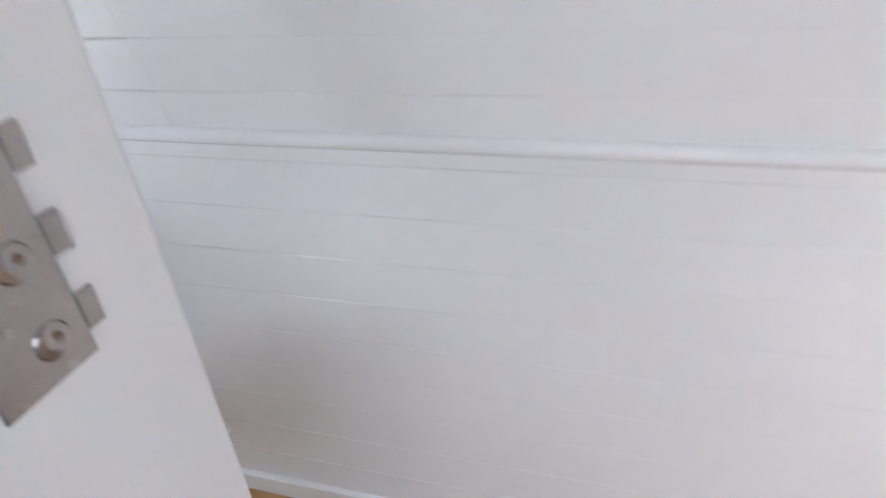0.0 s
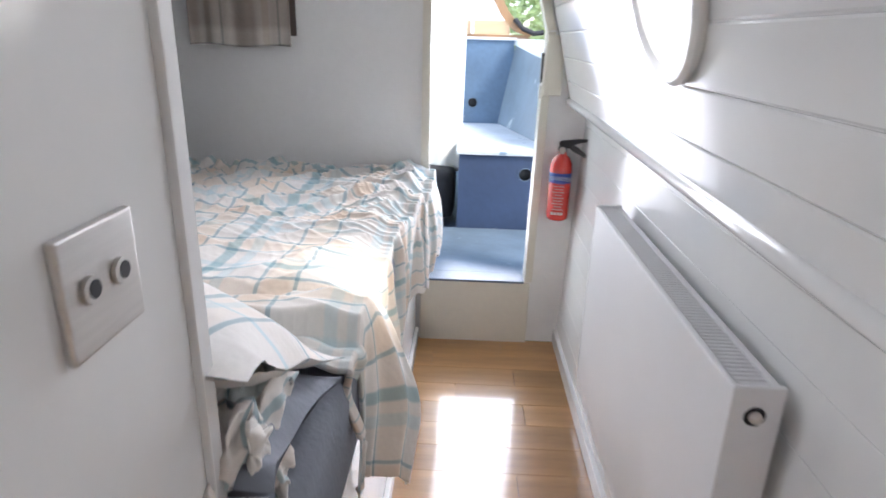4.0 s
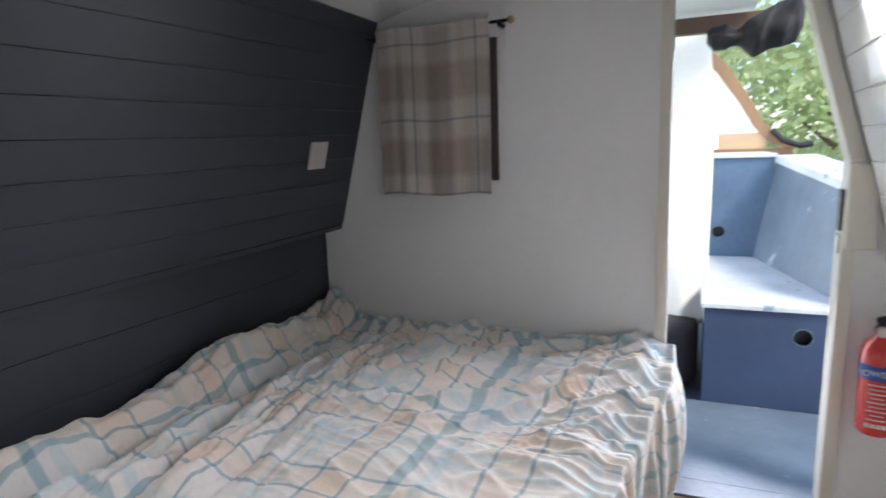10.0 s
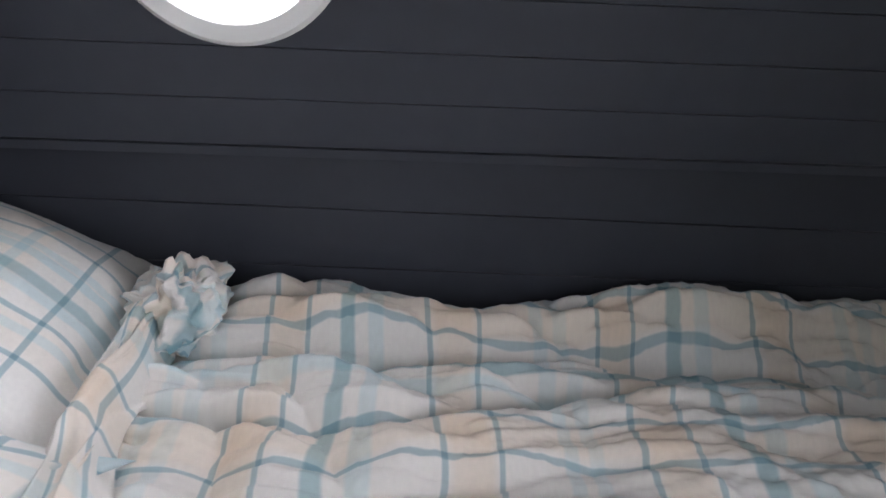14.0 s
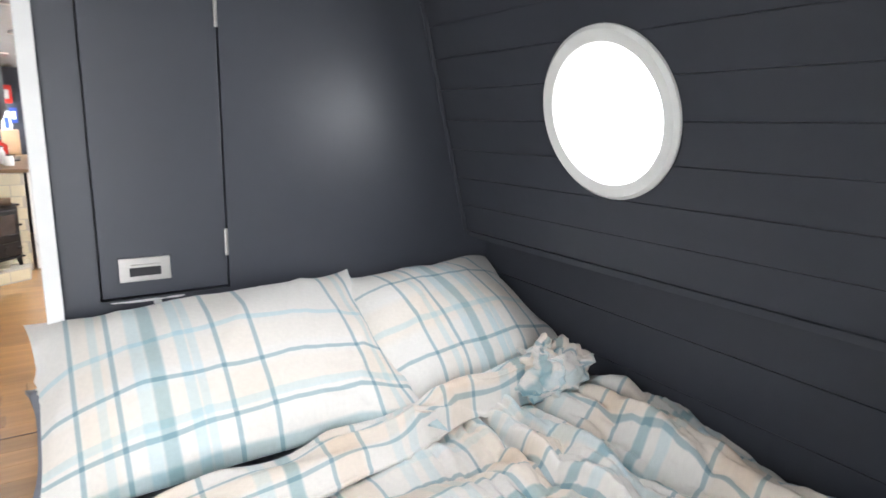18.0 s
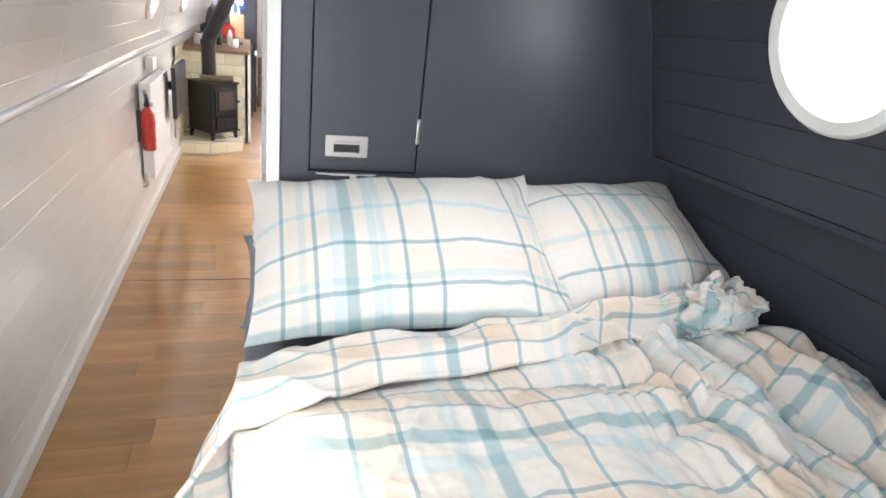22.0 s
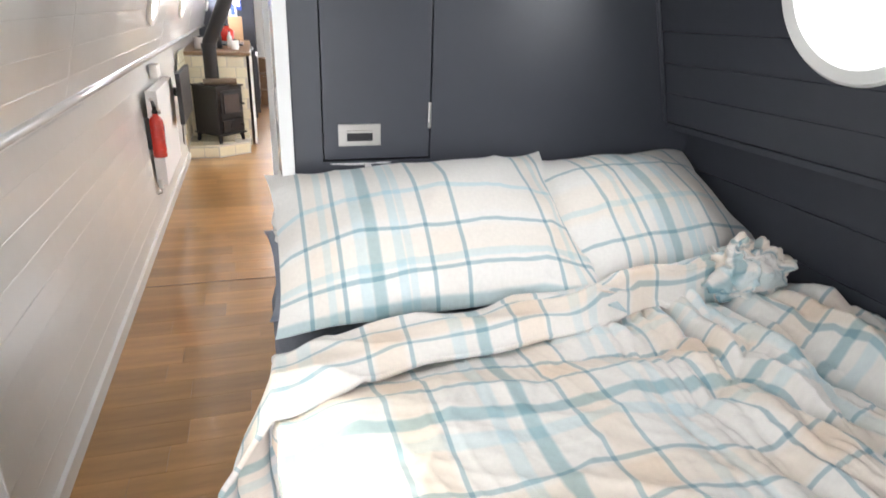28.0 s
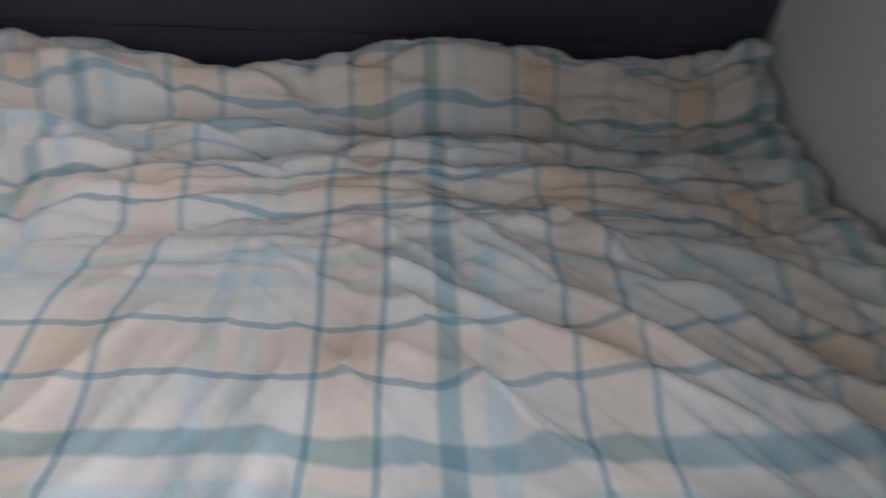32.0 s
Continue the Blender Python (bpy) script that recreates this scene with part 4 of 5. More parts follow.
part("plate", box(X_SIDE + 0.0002, X_SIDE + 0.010, -0.374, -0.228, 0.795, 0.881, 0.003), PLASTIC, outlet)
for y in (-0.335, -0.267):
    part("rocker", box(X_SIDE + 0.0102, X_SIDE + 0.0125, y - 0.008, y + 0.008, 0.845, 0.868, 0.001), PLASTIC, outlet)

sock = thing("socket_plate", "cream plastic switch plate on the slate grey side", "socket")
ms = FD_BED @ Matrix.Translation((1.715, 0.262, 0.0095))
part("plate", box(-0.043, 0.043, -0.043, 0.043, 0, 0.009, 0.003, None, ms), BEIGE, sock, "cream plastic plate")
part("rocker", box(-0.012, 0.012, -0.016, 0.016, 0.0092, 0.010, 0.0005, None, ms), BEIGE, sock)

# Butt hinge let into the doorway's lining.
hinge = thing("door_hinge", "steel butt hinge screwed to the washroom door lining", "hinge")
HX, HY = X_SIDE - 0.050, JAMB_Y
part("leaf", box(HX - 0.045, HX, HY - 0.0022, HY - 0.0002, 1.202, 1.310, 0.0006), HINGE, hinge)
for z in (1.212, 1.248, 1.284):
    part("knuckle", box(HX + 0.0002, HX + 0.0095, HY - 0.0020, HY - 0.0002, z, z + 0.018, 0.0006), HINGE, hinge)
for z in (1.220, 1.256, 1.292):
    part("screw", lathe([(0.0085, 0), (0.0075, 0.0012), (0.004, 0.0018), (0, 0.0008)], Matrix.Translation((HX - 0.016, HY - 0.0022, z)) @ pose(0, 0, 0, 90, 0, 0), 16), HINGE, hinge)

# Curtain on its rod in front of the small window.
rail = thing("curtain_rod", "slim dark metal curtain rod with ball ends", "curtain rod")
part("bar", rod((-1.535, L - 0.045, 1.716), (-1.035, L - 0.045, 1.727), 0.005), IRON, rail)
part("finial", lathe([(0.0, -0.012), (0.008, -0.009), (0.012, 0.0), (0.008, 0.009), (0.0, 0.012)], Matrix.Translation((-1.028, L - 0.045, 1.727)), 16), BRASS, rail, "small ball end", smooth=True)
for x in (-1.515, -1.065):
    part("bracket", box(x - 0.005, x + 0.005, L - 0.05, L, 1.712, 1.722, 0.001), IRON, rail)


def curtain_shape(u, v):
    x = -1.475 + 0.385 * u
    z = 1.737 - 0.527 * v
    return (x, L - 0.060 + 0.006 * math.sin(u * 17) * (0.3 + v) + 0.003 * math.sin(u * 41 + 1) * v - 0.008 * math.exp(-((v) / 0.03) ** 2), z + 0.004 * math.sin(u * 9))


cur = cloth("curtain", 80, 60, curtain_shape, lambda u, v: (0.385 * u, 0.038 + 0.527 * v), CURTAIN, 0.003)
tagged(cur, "small beige and brown checked curtain over the end window", "curtain")
win = thing("small_window", "small curtained window with a surround darkened for its shaded reveal", "window", kind="structure")
# The strip's dark brown carries the shade of the window reveal.
part("surround", box(WIN[0], WIN[1] + 0.004, L - 0.006, L + 0.004, WIN[2], WIN[3], 0.004), FRAME_BROWN, win)
part("pane", box(WIN[0] + 0.03, WIN[1] - 0.03, L + 0.02, L + 0.024, WIN[2] + 0.03, WIN[3] - 0.03), BLACK, win)

# Fire extinguishers.
def lettering(text, size, m, material, parent, name="lettering"):
    c = bpy.data.curves.new(name, "FONT")
    c.body, c.size, c.extrude, c.align_x, c.align_y = text, size, 0.0004, "CENTER", "CENTER"
    tmp = new(name, c)
    bpy.context.view_layer.update()
    data = bpy.data.meshes.new_from_object(tmp.evaluated_get(bpy.context.evaluated_depsgraph_get()))
    bpy.data.objects.remove(tmp)
    data.materials.append(material)
    ob = new(name, data)
    ob.parent = parent
    ob.matrix_basis = m
    return ob


def extinguisher(place, turn, label, r=0.038, h=0.235, banded=True):
    t = thing("fire_extinguisher", label, "fire extinguisher", "red fire extinguishers", place)
    t.rotation_euler = (0, 0, radians(turn))
    part("body", lathe([(r * 0.86, 0), (r * 0.97, 0.006), (r, 0.018), (r, h * 0.80), (r * 0.93, h * 0.88), (r * 0.72, h * 0.96), (r * 0.40, h), (r * 0.36, h + 0.012), (0.0, h + 0.012)], None, 40), RED, t, smooth=True)
    if banded:
        part("blue_band", lathe([(r + 0.0006, h * 0.585), (r + 0.0008, h * 0.59), (r + 0.0008, h * 0.735), (r + 0.0006, h * 0.74)], None, 40, None, False), BLUEBAND, t, "dark blue label band")
    part("valve", lathe([(r * 0.34, h + 0.012), (r * 0.42, h + 0.016), (r * 0.42, h + 0.026), (r * 0.28, h + 0.034), (0, h + 0.036)], None, 20), BLACK, t, smooth=True)
    part("gauge", rod((0, -r * 0.42, h + 0.02), (0, -r * 0.42 - 0.014, h + 0.02), 0.013, seg=18), CHROME, t)
    # Carrying lever, with a broad root over the valve, and the squeeze lever below it.
    for outline in ([(-0.016, 0.046), (-0.008, 0.054), (0.050, 0.063), (0.108, 0.066), (0.109, 0.060), (0.068, 0.050), (0.040, 0.040), (0.030, 0.026), (-0.010, 0.030)],
                    [(0.022, 0.030), (0.040, 0.040), (0.052, 0.034), (0.104, -0.004), (0.109, -0.012), (0.098, -0.012), (0.036, 0.018)]):
        bm = bmesh.new()
        near, far = ([bm.verts.new((x, y, h + z)) for x, z in outline] for y in (-0.009, 0.009))
        bm.faces.new(near), bm.faces.new(far[::-1])
        for i in range(len(outline)):
            bm.faces.new((near[i - 1], near[i], far[i], far[i - 1]))
        bmesh.ops.recalc_face_normals(bm, faces=bm.faces)
        bmesh.ops.bevel(bm, geom=bm.edges, offset=0.0015, segments=2, affect="EDGES")
        part("lever", bm, BLACK, t, "black squeeze lever")
    m = Matrix.Translation((0.0, -r - 0.0015, h * 0.662)) @ pose(0, 0, 0, 90, 0, 0)
    if banded:
        lettering("POWDER", 0.0225, m, PRINT, t)
    else:
        part("blue_label", box(-0.010, 0.010, -r - 0.0012, -r + 0.004, h * 0.62, h * 0.78), BLUEBAND, t, "small blue label")
        part("name_panel", box(-0.011, 0.009, -r - 0.0013, -r + 0.004, h * 0.22, h * 0.58), PRINT, t, "white upright label")
    for i in range(9):
        z = h * (0.54 - 0.045 * i)
        w = (0.021, 0.017, 0.022, 0.014)[i % 4]
        part("print_line", box(-w, w, -r - 0.0012, -r + 0.004, z, z + 0.0022), PRINT, t)
    for x in (-0.018, -0.006, 0.006, 0.018):
        part("print_block", box(x - 0.0045, x + 0.0045, -r - 0.0014, -r + 0.005, h * 0.10, h * 0.10 + 0.010), PRINT, t)
    part("bracket", box(-0.012, 0.012, r - 0.004, r + 0.02, h * 0.2, h * 0.95, 0.002), BLACK, t, "black wall bracket")
    return t


extinguisher((-0.055, L - 0.066, 0.588), -12, "red powder fire extinguisher hung on the white end bulkhead", 0.043, 0.256)

# Radiator under the white porthole.
rad = thing("radiator", "white enamelled panel radiator on the white side", "radiator")
RX0, RX1, RY0, RY1, RZ0, RZ1 = -0.060, 0.010, 0.262, 1.19, 0.255, 0.832
part("front_panel", box(RX0, RX0 + 0.012, RY0 + 0.003, RY1 - 0.003, RZ0, RZ1 - 0.005, 0.005), RADIATOR, rad)
part("back_panel", box(RX1 - 0.012, RX1, RY0 + 0.003, RY1 - 0.003, RZ0, RZ1 - 0.005, 0.004), RADIATOR, rad)
for y in (RY0, RY1 - 0.004):
    part("end_panel", box(RX0 - 0.001, RX1 + 0.001, y - 0.003, y + 0.007, RZ0 + 0.005, RZ1, 0.003), RADIATOR, rad, "white end cover")
grille = part("top_grille", box(RX0 + 0.012, RX1 - 0.012, RY0 + 0.01, RY1 - 0.01, RZ1 - 0.016, RZ1 - 0.012), RADIATOR, rad, "slotted white top grille")
for i in range(76):
    y = RY0 + 0.02 + i * (RY1 - RY0 - 0.04) / 75
    part("fin", box(RX0 + 0.013, RX1 - 0.013, y - 0.0022, y + 0.0022, RZ1 - 0.0118, RZ1 - 0.006), RADIATOR, grille)
welds = bmesh.new()
for i in range(44):
    y = RY0 + 0.03 + i * (RY1 - RY0 - 0.06) / 43
    rod((RX0 + 0.001, y, RZ0 + 0.030), (RX0 - 0.0006, y, RZ0 + 0.030), 0.0032, seg=6, bm=welds)
part("spot_welds", welds, RADIATOR, rad, "row of spot welds along the foot of the panel")
# No hole is cut: a flat black disc paints the recess's shade.
vent = part("air_vent", lathe([(0.015, 0.0), (0.014, 0.0008), (0.0, 0.0008)], Matrix.Translation((-0.026, RY0 - 0.0032, RZ1 - 0.045)) @ pose(0, 0, 0, 90, 0, 0), 24), BLACK, rad, "black disc for the shaded recess of the bleed valve")
part("plug", lathe([(0.009, 0.0), (0.009, 0.004), (0.006, 0.006), (0.005, 0.010), (0.0, 0.011)], Matrix.Translation((-0.026, RY0 - 0.0042, RZ1 - 0.045)) @ pose(0, 0, 0, 90, 0, 0), 20), CHROME, vent, "pale metal bleed plug")
valve = part("valve", lathe([(0.0, 0.0), (0.014, 0.001), (0.017, 0.01), (0.019, 0.05), (0.016, 0.058), (0.0, 0.06)], Matrix.Translation((-0.022, RY0 - 0.038, RZ0 + 0.005)), 20), PLASTIC, rad, "white plastic valve cap", smooth=True)
part("valve_body", rod((-0.022, RY0 - 0.038, RZ0 - 0.035), (-0.022, RY0 - 0.038, RZ0 + 0.006), 0.010), BRASS, valve)
part("tail_pipe", tube([(-0.022, RY0 + 0.01, RZ0 - 0.012), (-0.022, RY0 - 0.03, RZ0 - 0.012), (-0.022, RY0 - 0.04, RZ0 - 0.02), (-0.015, RY0 - 0.042, RZ0 - 0.045), (0.022, RY0 - 0.042, RZ0 - 0.05)], 0.007), CHROME, valve)
part("wall_rose", lathe([(0.0, 0.0), (0.024, 0.0), (0.022, 0.006), (0.0, 0.008)], Matrix.Translation((0.005, RY0 - 0.045, RZ0 - 0.045)) @ pose(0, 0, 0, 0, -90, 0), 20), PLASTIC, valve)

# Chipped paint under the cupboard door.
rnd = random.Random(5)
FP = frame_of((0, 0.0003, 0), (1, 0, 0), (0, 0, 1))
FP = FP if (FP.to_3x3() @ Vector((0, 0, 1))).y > 0 else FP @ FLIP
for cx, cz, w, h in ((-0.845, 0.983, 0.050, 0.0035), (-0.905, 0.984, 0.022, 0.0025), (-0.868, 0.976, 0.010, 0.008), (-0.79, 0.985, 0.018, 0.002)):
    ring = [(cx + w * math.cos(a * 0.45) * rnd.uniform(0.7, 1.1), cz + h * math.sin(a * 0.45) * rnd.uniform(0.6, 1.2)) for a in range(14)]
    part("paint_chip", slab(ring, FP, 0.0006), WHITE_MATT, wall_partition)

# ---- corridor and saloon ----
extinguisher((-0.062, -2.30, 0.485), -78, "red fire extinguisher hung on the white corridor lining", banded=False)

rad2 = thing("radiator", "white panel radiator further along the corridor", "radiator")
part("front_panel", box(-0.060, -0.048, -3.25, -2.462, 0.27, 0.83, 0.004), RADIATOR, rad2)
part("back_panel", box(-0.012, 0.0, -3.25, -2.462, 0.27, 0.83, 0.004), RADIATOR, rad2)
part("end_panel", box(-0.061, 0.001, -2.465, -2.457, 0.275, 0.835, 0.003), RADIATOR, rad2)
part("top_grille", box(-0.050, -0.010, -3.24, -2.47, 0.82, 0.826), RADIATOR, rad2)
part("plug", lathe([(0.013, 0.0), (0.012, 0.003), (0.006, 0.005), (0.0, 0.008)], Matrix.Translation((-0.028, -2.4568, 0.785)) @ pose(0, 0, 0, -90, 0, 0), 18), CHROME, rad2, "metal bleed plug")
v2 = part("valve", rod((-0.022, -2.44, 0.26), (-0.022, -2.44, 0.31), 0.013), PLASTIC, rad2, "white valve cap")
part("tail_pipe", tube([(-0.022, -2.44, 0.262), (-0.022, -2.44, 0.23), (0.01, -2.44, 0.22)], 0.007), CHROME, v2)
so = thing("socket_outlet", "white plastic socket on the corridor lining", "socket")
part("plate", box(-0.028, 0.02, -3.00, -2.86, 0.86, 0.94, 0.004), PLASTIC, so)
part("rocker", box(-0.032, -0.0281, -2.96, -2.90, 0.88, 0.92, 0.001), PLASTIC, so)

tv = thing("television", "small black flat television on a bracket by the stove", "television")
part("screen", box(-0.135, -0.105, -3.70, -3.04, 0.53, 0.87, 0.006), BLACK, tv)
part("arm", box(-0.106, 0.0, -3.54, -3.50, 0.66, 0.72, 0.004), IRON, tv, "black wall bracket")
part("cable", tube([(-0.10, -3.5, 0.56), (-0.07, -3.46, 0.44), (-0.05, -3.6, 0.30), (-0.02, -3.9, 0.22)], 0.005, 8), BLACK, tv)

# Hearth: a low tiled plinth with a cut corner.
hearth = thing("hearth", "low hearth of cream glazed tiles with a cut corner", "hearth")
HP = [(0.0, -4.79), (0.0, -4.285), (-0.26, -4.285), (-0.53, -4.46), (-0.53, -4.79)]
part("base", slab(HP, Matrix(((1, 0, 0, 0), (0, 1, 0, 0), (0, 0, 1, 0), (0, 0, 0, 1))), 0.105), GROUT, hearth)
for i in range(4):
    for j in range(3):
        x0, y1 = -0.012 - i * 0.13, -4.295 - j * 0.155
        if x0 - 0.12 < -0.27 and y1 > -4.285 + (x0 - 0.12 + 0.26) * 0.65:
            continue
        part("tile", box(x0 - 0.123, x0, y1 - 0.147, y1, 0.1052, 0.114, 0.002), TILE, hearth)
for i in range(2):
    part("tile", box(-0.012 - i * 0.124 - 0.118, -0.012 - i * 0.124, -4.2845, -4.277, 0.012, 0.095, 0.002), TILE, hearth)
mh = frame_of((-0.262, -4.284, 0), (-0.27, -0.175, 0), (0, 0, 1))
for i in range(2):
    part("tile", slab([(i * 0.158 + 0.004, 0.012), (i * 0.158 + 0.155, 0.012), (i * 0.158 + 0.155, 0.095), (i * 0.158 + 0.004, 0.095)], inward(mh, 1) if (mh.to_3x3() @ Vector((0, 0, 1))).y > 0 else mh @ FLIP, 0.007), TILE, hearth)

# Galley end wall behind the stove, in brick-bond tiles.
GY = -4.81
galley = thing("galley_end", "galley end panel clad in cream brick-bond tiles", "kitchen unit")
part("panel", box(-0.55, 0.02, GY - 0.05, GY, 0, 0.845), GROUT, galley)
part("side_panel", box(-0.60, -0.575, GY - 1.9, GY - 0.052, 0, 0.845), WHITE, galley)
for r in range(8):
    for c in range(5):
        x1 = 0.015 - c * 0.155 + (0.075 if r % 2 else 0)
        x0, x1 = max(-0.548, x1 - 0.149), min(0.015, x1)
        if x1 - x0 > 0.02:
            part("tile", box(x0, x1, GY + 0.0003, GY + 0.008, 0.062 + r * 0.098, 0.154 + r * 0.098, 0.002), TILE, galley)
tagged(new("worktop", mesh(box(-0.59, 0.03, GY - 1.9, GY + 0.03, 0.848, 0.880, 0.005), "worktop", WORKTOP)), "brown wood-effect galley worktop", "worktop")
# Side return by the wall behind the stove.
ret = thing("stove_surround", "cream tiled surround on the side lining by the stove", "tiling")
for r in range(8):
    for c in range(3):
        y1 = -4.24 - c * 0.195 - (0.09 if r % 2 else 0)
        part("tile", box(-0.006, 0.004, y1 - 0.188, y1, 0.125 + r * 0.098, 0.217 + r * 0.098, 0.002), TILE, ret)

SX, SY, SZ = -0.275, -4.545, 0.114
stove = thing("stove", "black cast iron solid fuel stove on the hearth", "stove", place=(SX, SY, SZ))
stove.rotation_euler = (0, 0, radians(-45))
stove.scale = (1, 1, 0.925)
part("body", box(-0.155, 0.155, -0.15, 0.15, 0.089, 0.531, 0.012), IRON, stove)
part("top_plate", box(-0.168, 0.168, -0.163, 0.163, 0.531, 0.550, 0.006), IRON, stove)
part("base_plate", box(-0.175, 0.165, -0.158, 0.158, 0.075, 0.089, 0.004), IRON, stove)
for x in (-0.135, 0.135):
    for y in (-0.13, 0.13):
        part("leg", rod((x * 1.05, y * 1.05, 0), (x * 0.97, y, 0.078), 0.014, 0.022, 12), IRON, stove)
# The doors face the aisle and the bedroom.
fd = part("fire_door", box(-0.176, -0.156, -0.125, 0.125, 0.239, 0.504, 0.006), IRON, stove)
part("fire_glass", box(-0.1805, -0.1765, -0.09, 0.09, 0.292, 0.469, 0.002), GLASSY, fd, "smoked glass")
for y in (-0.094, 0.094):
    part("glazing_bar", box(-0.183, -0.176, y - 0.006, y + 0.006, 0.286, 0.475, 0.002), IRON, fd)
for z in (0.288, 0.473):
    part("glazing_bar", box(-0.183, -0.176, -0.1, 0.1, z - 0.006, z + 0.006, 0.002), IRON, fd)
part("knob", rod((-0.176, -0.115, 0.372), (-0.206, -0.115, 0.372), 0.011), IRON, fd)
ad = part("ash_door", box(-0.174, -0.156, -0.115, 0.115, 0.106, 0.221, 0.005), IRON, stove)
part("knob", rod((-0.174, -0.10, 0.164), (-0.20, -0.10, 0.164), 0.010), IRON, ad)
part("air_wheel", rod((-0.174, 0.0, 0.164), (-0.182, 0.0, 0.164), 0.032, seg=20), IRON, ad)
for z in (0.27, 0.47):
    part("door_hinge", rod((-0.165, 0.128, z - 0.02), (-0.165, 0.128, z + 0.02), 0.009, seg=10), IRON, stove)
flue = thing("flue_pipe", "black cranked flue pipe from stove to roof", "flue")
ST = SZ + 0.509
part("lower_pipe", rod((SX + 0.03, SY, ST), (SX + 0.03, SY, 0.95), 0.060, seg=28), IRON, flue, smooth=False)
part("collar", rod((SX + 0.03, SY, ST), (SX + 0.03, SY, ST + 0.034), 0.076, seg=28), IRON, flue)
part("offset_pipe", tube([(SX + 0.03, SY, 0.94), (SX + 0.022, SY, 0.98), (SX - 0.152, SY, 1.35), (SX - 0.160, SY, 1.40)], 0.060, 24), IRON, flue)
for x, z in ((SX + 0.03, 0.95), (SX - 0.16, 1.39)):
    part("pipe_joint", rod((x, SY, z - 0.022), (x, SY, z + 0.022), 0.066, seg=28), IRON, flue)
part("upper_pipe", rod((SX - 0.16, SY, 1.39), (SX - 0.16, SY, roof(SX - 0.16)), 0.060, seg=28), IRON, flue)
part("ceiling_plate", box(SX - 0.28, SX + 0.02, SY - 0.15, SY + 0.15, roof(SX - 0.13) - 0.022, roof(SX - 0.13) - 0.012, 0.002), WHITE, flue, "white ceiling plate")
log = thing("log", "short brown log lying on the stove", "log")
part("bark", rod((SX - 0.18, SY + 0.10, ST + 0.031), (SX + 0.10, SY + 0.12, ST + 0.031), 0.030, 0.027, 14), BARK, log)
part("cut_end", rod((SX + 0.1003, SY + 0.12, ST + 0.031), (SX + 0.1015, SY + 0.12, ST + 0.031), 0.024, seg=14), PLY, log, "pale cut end")

# Galley beyond.
tall = thing("tall_cabinet", "slate grey tall galley cabinet with pictures on its end", "cabinet")
part("body", box(-0.66, -0.02, -7.3, -6.72, 0.0, 1.80, 0.004), DARK, tall)
part("door", box(-0.668, -0.661, -7.28, -6.74, 0.1, 1.75, 0.003), DARK, tall)
for x, z, w, h, mm, lab in ((-0.44, 1.52, 0.11, 0.19, RED, "red framed picture"), (-0.42, 1.22, 0.09, 0.24, PRINT, "white printed card"), (-0.49, 1.30, 0.07, 0.16, BLUEBAND, "blue pennant")):
    p = thing("picture", lab + " on the grey cabinet end", "picture")
    part("sheet", box(x - w / 2, x + w / 2, -6.719, -6.712, z - h / 2, z + h / 2, 0.001), mm, p)
    part("print", box(x - w / 4, x + w / 4, -6.7118, -6.710, z - h / 4, z + h / 4), PRINT if mm is not PRINT else BLUEBAND, p)
hob = thing("hob", "black gas hob set in the galley worktop", "hob")
part("plate", box(-0.52, -0.10, -6.2, -5.7, 0.881, 0.893, 0.003), BLACK, hob)
for x in (-0.42, -0.20):
    for y in (-6.08, -5.82):
        part("burner", rod((x, y, 0.893), (x, y, 0.910), 0.035, seg=18), IRON, hob)
        part("pan_support", box(x - 0.06, x + 0.06, y - 0.004, y + 0.004, 0.910, 0.920), IRON, hob)
for name, lab, x, y, r, h, mm in (("kettle", "red enamel kettle on the hob", -0.36, -5.85, 0.075, 0.15, RED), ("jar", "clear storage jar on the worktop", -0.22, -5.2, 0.035, 0.13, PLASTIC),
                                  ("bottle", "dark bottle on the worktop", -0.30, -5.3, 0.025, 0.20, BLACK), ("mug", "white mug on the worktop", -0.45, -5.15, 0.038, 0.085, PLASTIC),
                                  ("pot", "steel pot on the worktop", -0.14, -5.1, 0.06, 0.11, CHROME), ("bottle", "small white bottle on the worktop", -0.40, -5.35, 0.024, 0.15, PRINT)):
    t = thing(name, lab, name, place=(x, y, 0.881 if name != "kettle" else 0.921))
    part("body", lathe([(r * 0.9, 0), (r, 0.01), (r, h * 0.65), (r * 0.7, h * 0.8), (r * 0.4, h * 0.86), (r * 0.4, h), (0, h)] if name in ("bottle", "kettle") else [(r * 0.9, 0), (r, 0.01), (r, h), (r * 0.9, h), (r * 0.9, h - 0.01), (0, h - 0.012)], None, 24), mm, t, smooth=True)
    part("lid", lathe([(r * 0.42, h), (r * 0.42, h + 0.012), (0, h + 0.015)], None, 18), BLACK if mm is not BLACK else RED, t)
bread = thing("chopping_board", "pale wooden chopping board leaning on the galley wall", "chopping board")
part("panel", box(-0.52, -0.36, -6.66, -6.64, 0.881, 1.15, 0.008), PLY, bread)
oven = thing("cooker_front", "black cooker front with a steel rail and tea towel", "cooker")
part("body", box(-0.620, -0.601, -6.25, -5.65, 0.12, 0.84, 0.004), BLACK, oven)
part("rail", rod((-0.65, -6.2, 0.78), (-0.65, -5.7, 0.78), 0.009), CHROME, oven)
towel = thing("tea_towel", "white tea towel hung on the cooker rail", "tea towel")
part("cloth", box(-0.664, -0.660, -5.95, -5.78, 0.43, 0.79, 0.001), SHEET, towel)
steps = thing("far_steps", "brown wooden steps at the far end of the boat", "steps")
